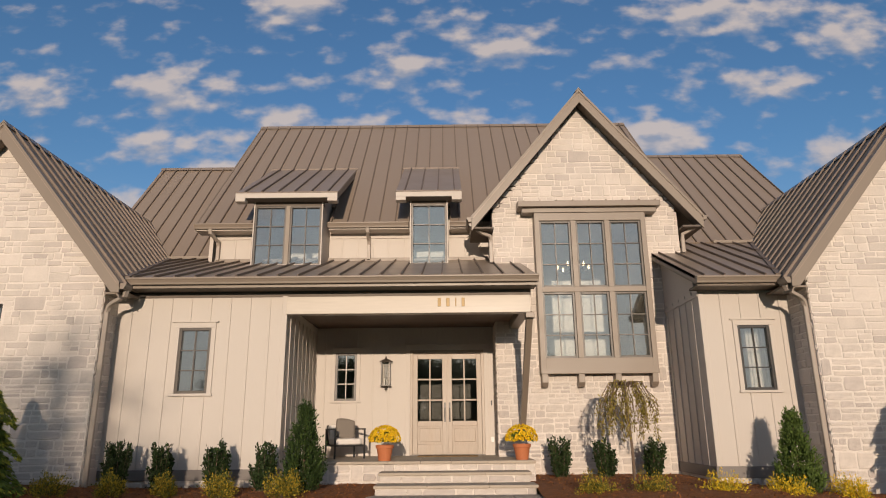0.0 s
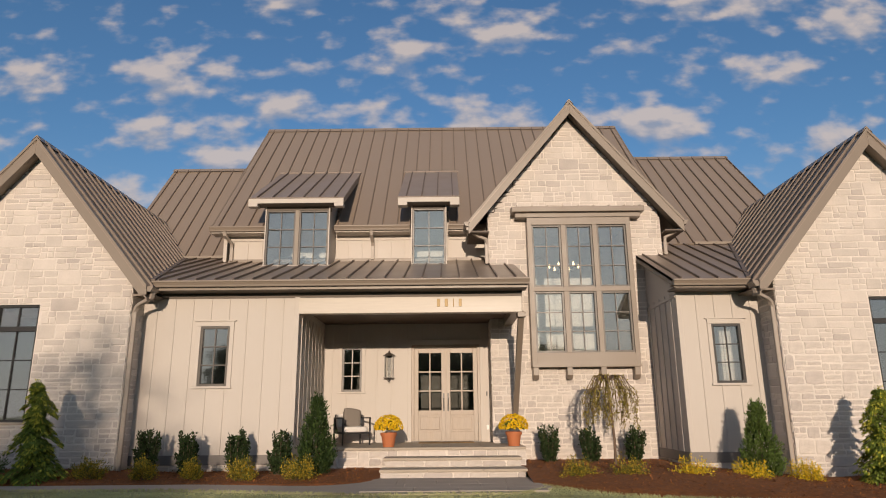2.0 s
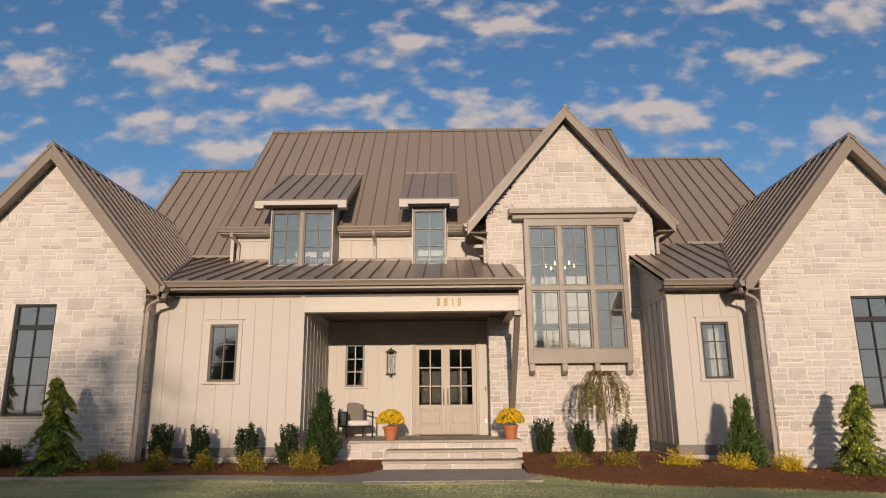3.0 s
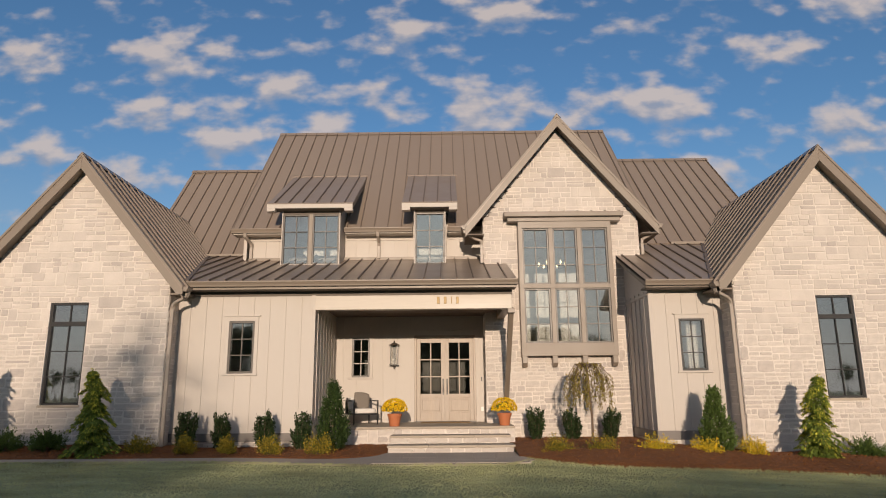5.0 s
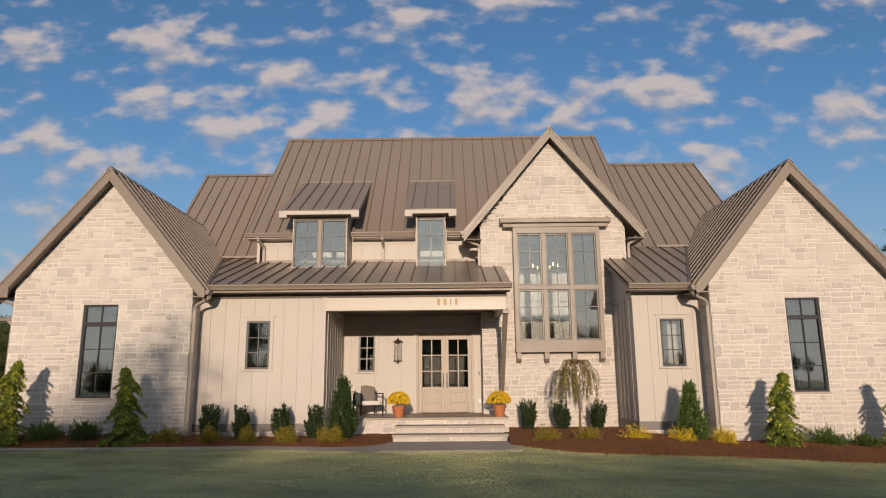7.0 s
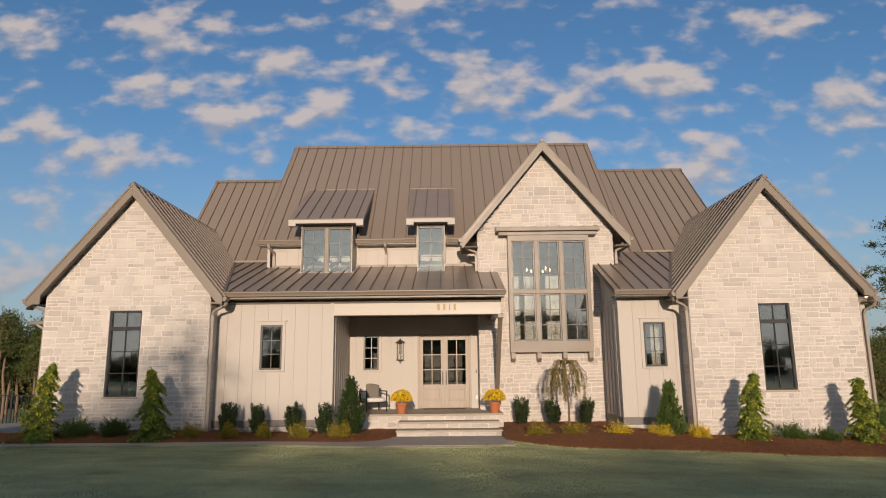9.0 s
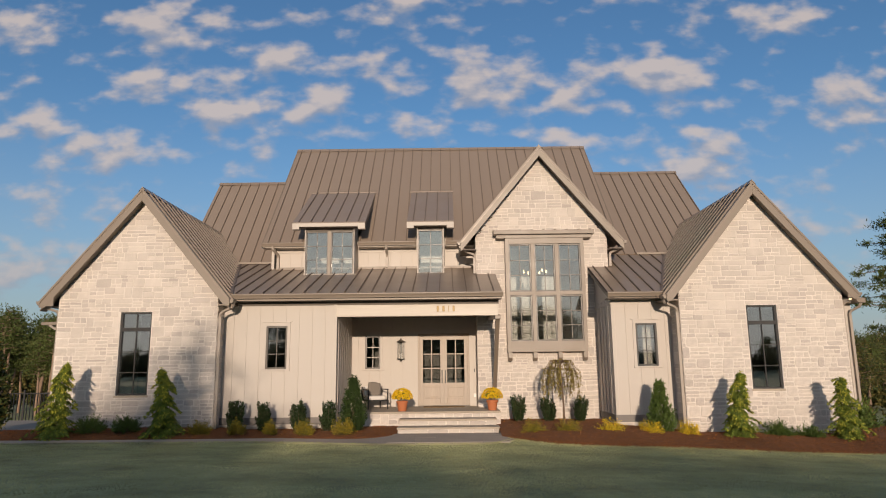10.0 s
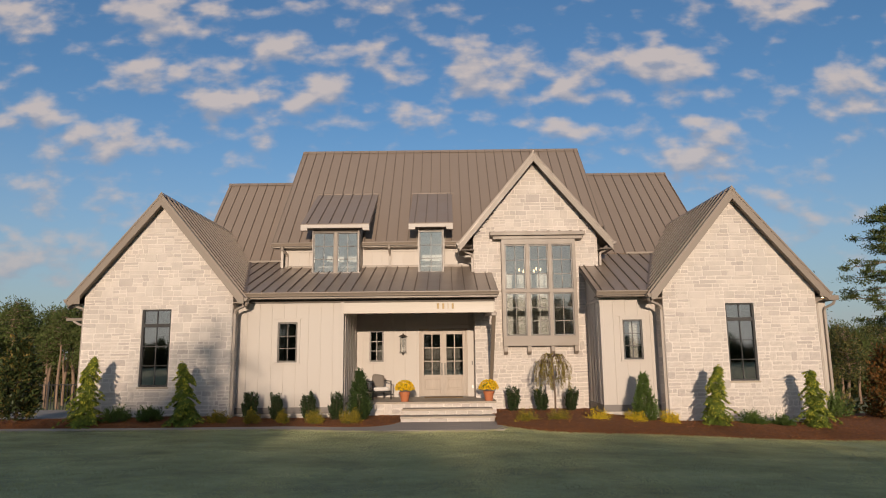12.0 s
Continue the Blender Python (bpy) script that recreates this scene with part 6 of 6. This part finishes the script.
# ---- porch lantern ----
def lantern(x, y, z):
    th = thing("wall_lantern", (x, y, z), "tall bronze wall lantern with glass sides", "lamp")
    part("back_plate", Shape().box(x - 0.05, x + 0.05, y - 0.02, y, z + 0.0, z + 0.72), BRONZE, th, bevel=0.006)
    c = y - 0.14
    s = Shape()
    for sx in (-1, 1):
        for sy in (-1, 1):
            s.box(x + sx * 0.105 - 0.011, x + sx * 0.105 + 0.011, c + sy * 0.085 - 0.011, c + sy * 0.085 + 0.011, z + 0.10, z + 0.66)
    part("cage", s, BRONZE, th)
    part("base_tray", Shape().box(x - 0.135, x + 0.135, c - 0.115, c + 0.115, z + 0.075, z + 0.10), BRONZE, th, bevel=0.006)
    part("base_finial", Shape().lathe(x, c, [(0.05, z + 0.075), (0.03, z + 0.05), (0.012, z + 0.02), (0.02, z - 0.01), (0.004, z - 0.03)], 12), BRONZE, th)
    part("roof_cap", Shape().lathe(x, c, [(0.165, z + 0.66), (0.165, z + 0.675), (0.07, z + 0.73), (0.03, z + 0.745), (0.02, z + 0.78), (0.004, z + 0.81)], 4), BRONZE, th)
    for x0, x1, y0, y1 in ((-0.10, 0.10, -0.088, -0.085), (-0.108, -0.105, -0.08, 0.08), (0.105, 0.108, -0.08, 0.08)):
        p = part("glass_side", Shape().box(x + x0, x + x1, c + y0, c + y1, z + 0.10, z + 0.66), LAMPGLASS, th)
        p.visible_shadow = False
    part("candle", Shape().tube([(x - 0.03, c, z + 0.10), (x - 0.03, c, z + 0.27)], 0.014, 8).tube([(x + 0.03, c, z + 0.10), (x + 0.03, c, z + 0.27)], 0.014, 8), WHITE, th)
    part("arm", Shape().box(x - 0.015, x + 0.015, c, y, z + 0.40, z + 0.43), BRONZE, th)


lantern(-1.66, Y_DOOR, 2.12)


# ---- porch armchair ----
CUSHION = material("taupe_pillow", (0.20, 0.17, 0.14), 0.9, spread=0.05, scale=10, fine=150, bump=0.2)
LINEN = material("white_cushion", (0.66, 0.62, 0.57), 0.9, spread=0.04, scale=10, fine=150, bump=0.2)
chair = thing("armchair", (0, 0, 0), "black metal porch armchair with pale cushions and grey pillow", "chair")
w, d = 0.34, 0.36
for sx in (-1, 1):
    for sy in (-1, 1):
        part("leg", Shape().box(sx * w - 0.018, sx * w + 0.018, sy * d - 0.018, sy * d + 0.018, 0, 0.62), BLACK, chair, bevel=0.003)
    part("armrest", Shape().box(sx * w - 0.022, sx * w + 0.022, -d - 0.018, d + 0.018, 0.62, 0.65), BLACK, chair, bevel=0.004)
part("seat_frame", Shape().box(-w, w, -d, d, 0.26, 0.30), BLACK, chair, bevel=0.004)
part("back_frame", Shape().box(-w, w, d - 0.03, d, 0.30, 0.72), BLACK, chair, bevel=0.004)


def cushion(x0, x1, y0, y1, z0, z1, mat, name, m=None):
    bm = bmesh.new()
    bmesh.ops.create_cube(bm, size=1)
    bmesh.ops.subdivide_edges(bm, edges=bm.edges, cuts=5, use_grid_fill=True)
    for v in bm.verts:
        p = v.co * 2
        k = 1 - 0.045 * (abs(p.x) ** 4 + abs(p.y) ** 4 + abs(p.z) ** 4 - 1)
        puff = 1 + 0.14 * (1 - p.x * p.x) * (1 - p.y * p.y)
        v.co = Vector((p.x * k, p.y * k, p.z * k * puff)) / 2
        v.co = Vector(((x0 + x1) / 2 + v.co.x * (x1 - x0), (y0 + y1) / 2 + v.co.y * (y1 - y0), (z0 + z1) / 2 + v.co.z * (z1 - z0)))
        if m:
            v.co = m @ v.co
    for f in bm.faces:
        f.smooth = True
    me = bpy.data.meshes.new(name)
    bm.to_mesh(me)
    bm.free()
    me.materials.append(mat)
    return part(name, me, None, chair)


cushion(-0.31, 0.31, -0.36, 0.28, 0.30, 0.43, LINEN, "seat_cushion")
cushion(-0.31, 0.31, -0.08, 0.08, -0.17, 0.17, LINEN, "back_cushion", pose(0, 0.27, 0.56, -10))
cushion(-0.22, 0.22, -0.06, 0.06, -0.21, 0.21, CUSHION, "pillow", pose(0.04, 0.14, 0.64, -18, 8, 0))
chair.matrix_basis = pose(-2.48, 2.15, 0.557, 0, 0, 26)

# ---- downspouts ----
for pts in (
    [(-6.42, -0.72, 3.86), (-6.46, -0.70, 3.76), (-6.56, -0.66, 3.70), (-6.76, -0.56, 3.63), (-6.84, -0.52, 3.57), (-6.87, -0.50, 3.48), (-6.87, -0.50, 0.22)],
    [(6.46, -0.72, 3.86), (6.50, -0.70, 3.76), (6.60, -0.66, 3.70), (6.80, -0.56, 3.63), (6.88, -0.52, 3.57), (6.91, -0.50, 3.48), (6.91, -0.50, 0.0)],
    [(0.44, 2.05, 6.12), (0.46, 2.05, 5.98), (0.75, 2.20, 5.82), (0.94, 2.24, 5.76), (0.96, 2.25, 5.66), (0.96, 2.25, 5.12)],
    [(6.14, 2.05, 6.12), (6.12, 2.05, 5.98), (5.86, 2.20, 5.84), (5.70, 2.26, 5.76), (5.69, 2.26, 5.66), (5.69, 2.26, 5.33)],
    [(-2.20, 3.06, 6.30), (-2.20, 3.10, 6.18), (-2.20, 3.42, 6.02), (-2.20, 3.48, 5.92), (-2.20, 3.48, 5.55)],
    [(-6.32, 3.06, 6.30), (-6.32, 3.10, 6.18), (-6.22, 3.42, 6.02), (-6.22, 3.48, 5.92), (-6.22, 3.48, 5.55)],
    [(-12.22, -0.80, 3.92), (-12.2, -0.75, 3.82), (-11.86, -0.5, 3.70), (-11.80, -0.45, 3.6), (-11.80, -0.45, 0.25)],
    [(12.26, -0.80, 3.92), (12.2, -0.75, 3.82), (11.98, -0.5, 3.70), (11.92, -0.45, 3.6), (11.92, -0.45, -0.1)],
):
    downspout(HOUSE, pts)

# rear masses that show past the wings
part("side_eave", Shape().box(-13.35, -11.74, 1.2, 8.0, 3.40, 3.50), TRIM, HOUSE, bevel=0.004)
downspout(HOUSE, [(-13.1, 1.25, 3.40), (-12.9, 1.25, 3.28), (-12.3, 1.2, 3.18), (-11.9, 1.2, 3.12), (-11.82, 1.2, 3.0)])
rear = part("rear_side_wall", Shape().box(11.86, 13.55, 1.8, 8.5, -0.5, 3.85), BOARD, HOUSE, "cream boarded rear wall past the east wing")
board_wall(rear, 12.0, 13.55, -0.1, 3.85, 1.8, first=12.9, pitch=0.40)
part("side_eave", Shape().prism([(11.86, 1.35, 3.86), (13.8, 1.35, 3.86), (13.8, 1.35, 4.02), (11.86, 1.35, 4.16)], (0, 7, 0)), TRIM, HOUSE, bevel=0.004)
downspout(HOUSE, [(13.7, 1.45, 3.86), (13.66, 1.5, 3.74), (13.5, 1.7, 3.62), (13.46, 1.73, 3.5), (13.46, 1.73, -0.2)])

# ---- indoors: what shows through the panes ----
BULB = glow_material("warm_bulb", (1.0, 0.72, 0.40), 5.0)
ch = thing("chandelier", (3.3, 4.0, 5.3), "small lit chandelier hanging in the stair hall", "chandelier")
part("stem", Shape().tube([(3.3, 4.0, 7.1), (3.3, 4.0, 5.35)], 0.012, 6), BRONZE, ch)
for k in range(6):
    a = k * math.pi / 3
    bx, byy = 3.3 + 0.42 * math.cos(a), 4.0 + 0.42 * math.sin(a)
    part("arm", Shape().tube([(3.3, 4.0, 5.35), (3.3 + 0.25 * math.cos(a), 4.0 + 0.25 * math.sin(a), 5.22), (bx, byy, 5.32)], 0.012, 6), BRONZE, ch)
    part("bulb", Shape().lathe(bx, byy, [(0.012, 5.32), (0.03, 5.37), (0.022, 5.42), (0.004, 5.46)], 8), BULB, ch)
stairs = thing("staircase", (3.9, 5.0, 0.5), "white staircase with dark treads in the hall", "staircase")
for k in range(13):
    part("tread", Shape().box(4.2 - k * 0.17, 4.9 - k * 0.17 + 0.0, 5.0, 5.9, 2.4 + k * 0.0 + 0.18 * k - 1.9, 2.4 + 0.18 * k - 1.86), INFLOOR, stairs)
    part("riser", Shape().box(4.2 - k * 0.17, 4.23 - k * 0.17, 5.0, 5.9, 0.36 + 0.18 * k, 0.50 + 0.18 * k), INNER, stairs)
for x, cy, z in ((6.22, 0.62, 0.5),):
    cur = Shape()
    for k in range(9):
        cur.tube([(x - 0.06 + k * 0.045, cy + 0.03 * (k % 2), z), (x - 0.06 + k * 0.045, cy + 0.03 * (k % 2), 3.8)], 0.03, 6)
    tagged(part("curtain", cur, LINEN, smooth=True), "pale curtain hanging inside the window", "curtain")
shade = thing("table_lamp", (9.35, 0.9, 0.5), "pale drum lamp on a side table inside the window", "lamp")
part("shade", Shape().lathe(9.35, 0.9, [(0.26, 1.20), (0.24, 1.62)], 20), LINEN, shade)
part("base", Shape().lathe(9.35, 0.9, [(0.12, 0.95), (0.05, 1.0), (0.07, 1.1), (0.02, 1.22)], 16), WHITE, shade)
part("side_table", Shape().box(9.05, 9.65, 0.65, 1.15, 0.5, 0.95), INFLOOR, shade, bevel=0.01)

# soffit lamp under the east eave
sl = thing("soffit_light", (12.02, -0.72, 3.80), "small lit recessed soffit light", "lamp")
part("trim_ring", Shape().lathe(12.02, -0.72, [(0.06, 3.79), (0.06, 3.80), (0.045, 3.80)], 16), WHITE, sl)
part("bulb", Shape().lathe(12.02, -0.72, [(0.03, 3.775), (0.04, 3.785), (0.02, 3.795)], 12), BULB, sl)


# ---- iron fence beyond the driveway ----
fence = thing("iron_fence", (-18, 3.6, 0.05), "black iron picket fence along the driveway", "fence")
fx = -26.0
while fx < -12.1:
    post = abs((fx + 26.0) % 2.16) < 0.06
    part("post" if post else "picket", Shape().box(fx - (0.03 if post else 0.008), fx + (0.03 if post else 0.008), 3.6 - 0.02, 3.6 + 0.02, -0.2, 1.25 if post else 1.15), BLACK, fence)
    fx += 0.12
for z in (0.15, 1.1):
    part("rail", Shape().box(-26, -12.1, 3.585, 3.615, z, z + 0.035), BLACK, fence)
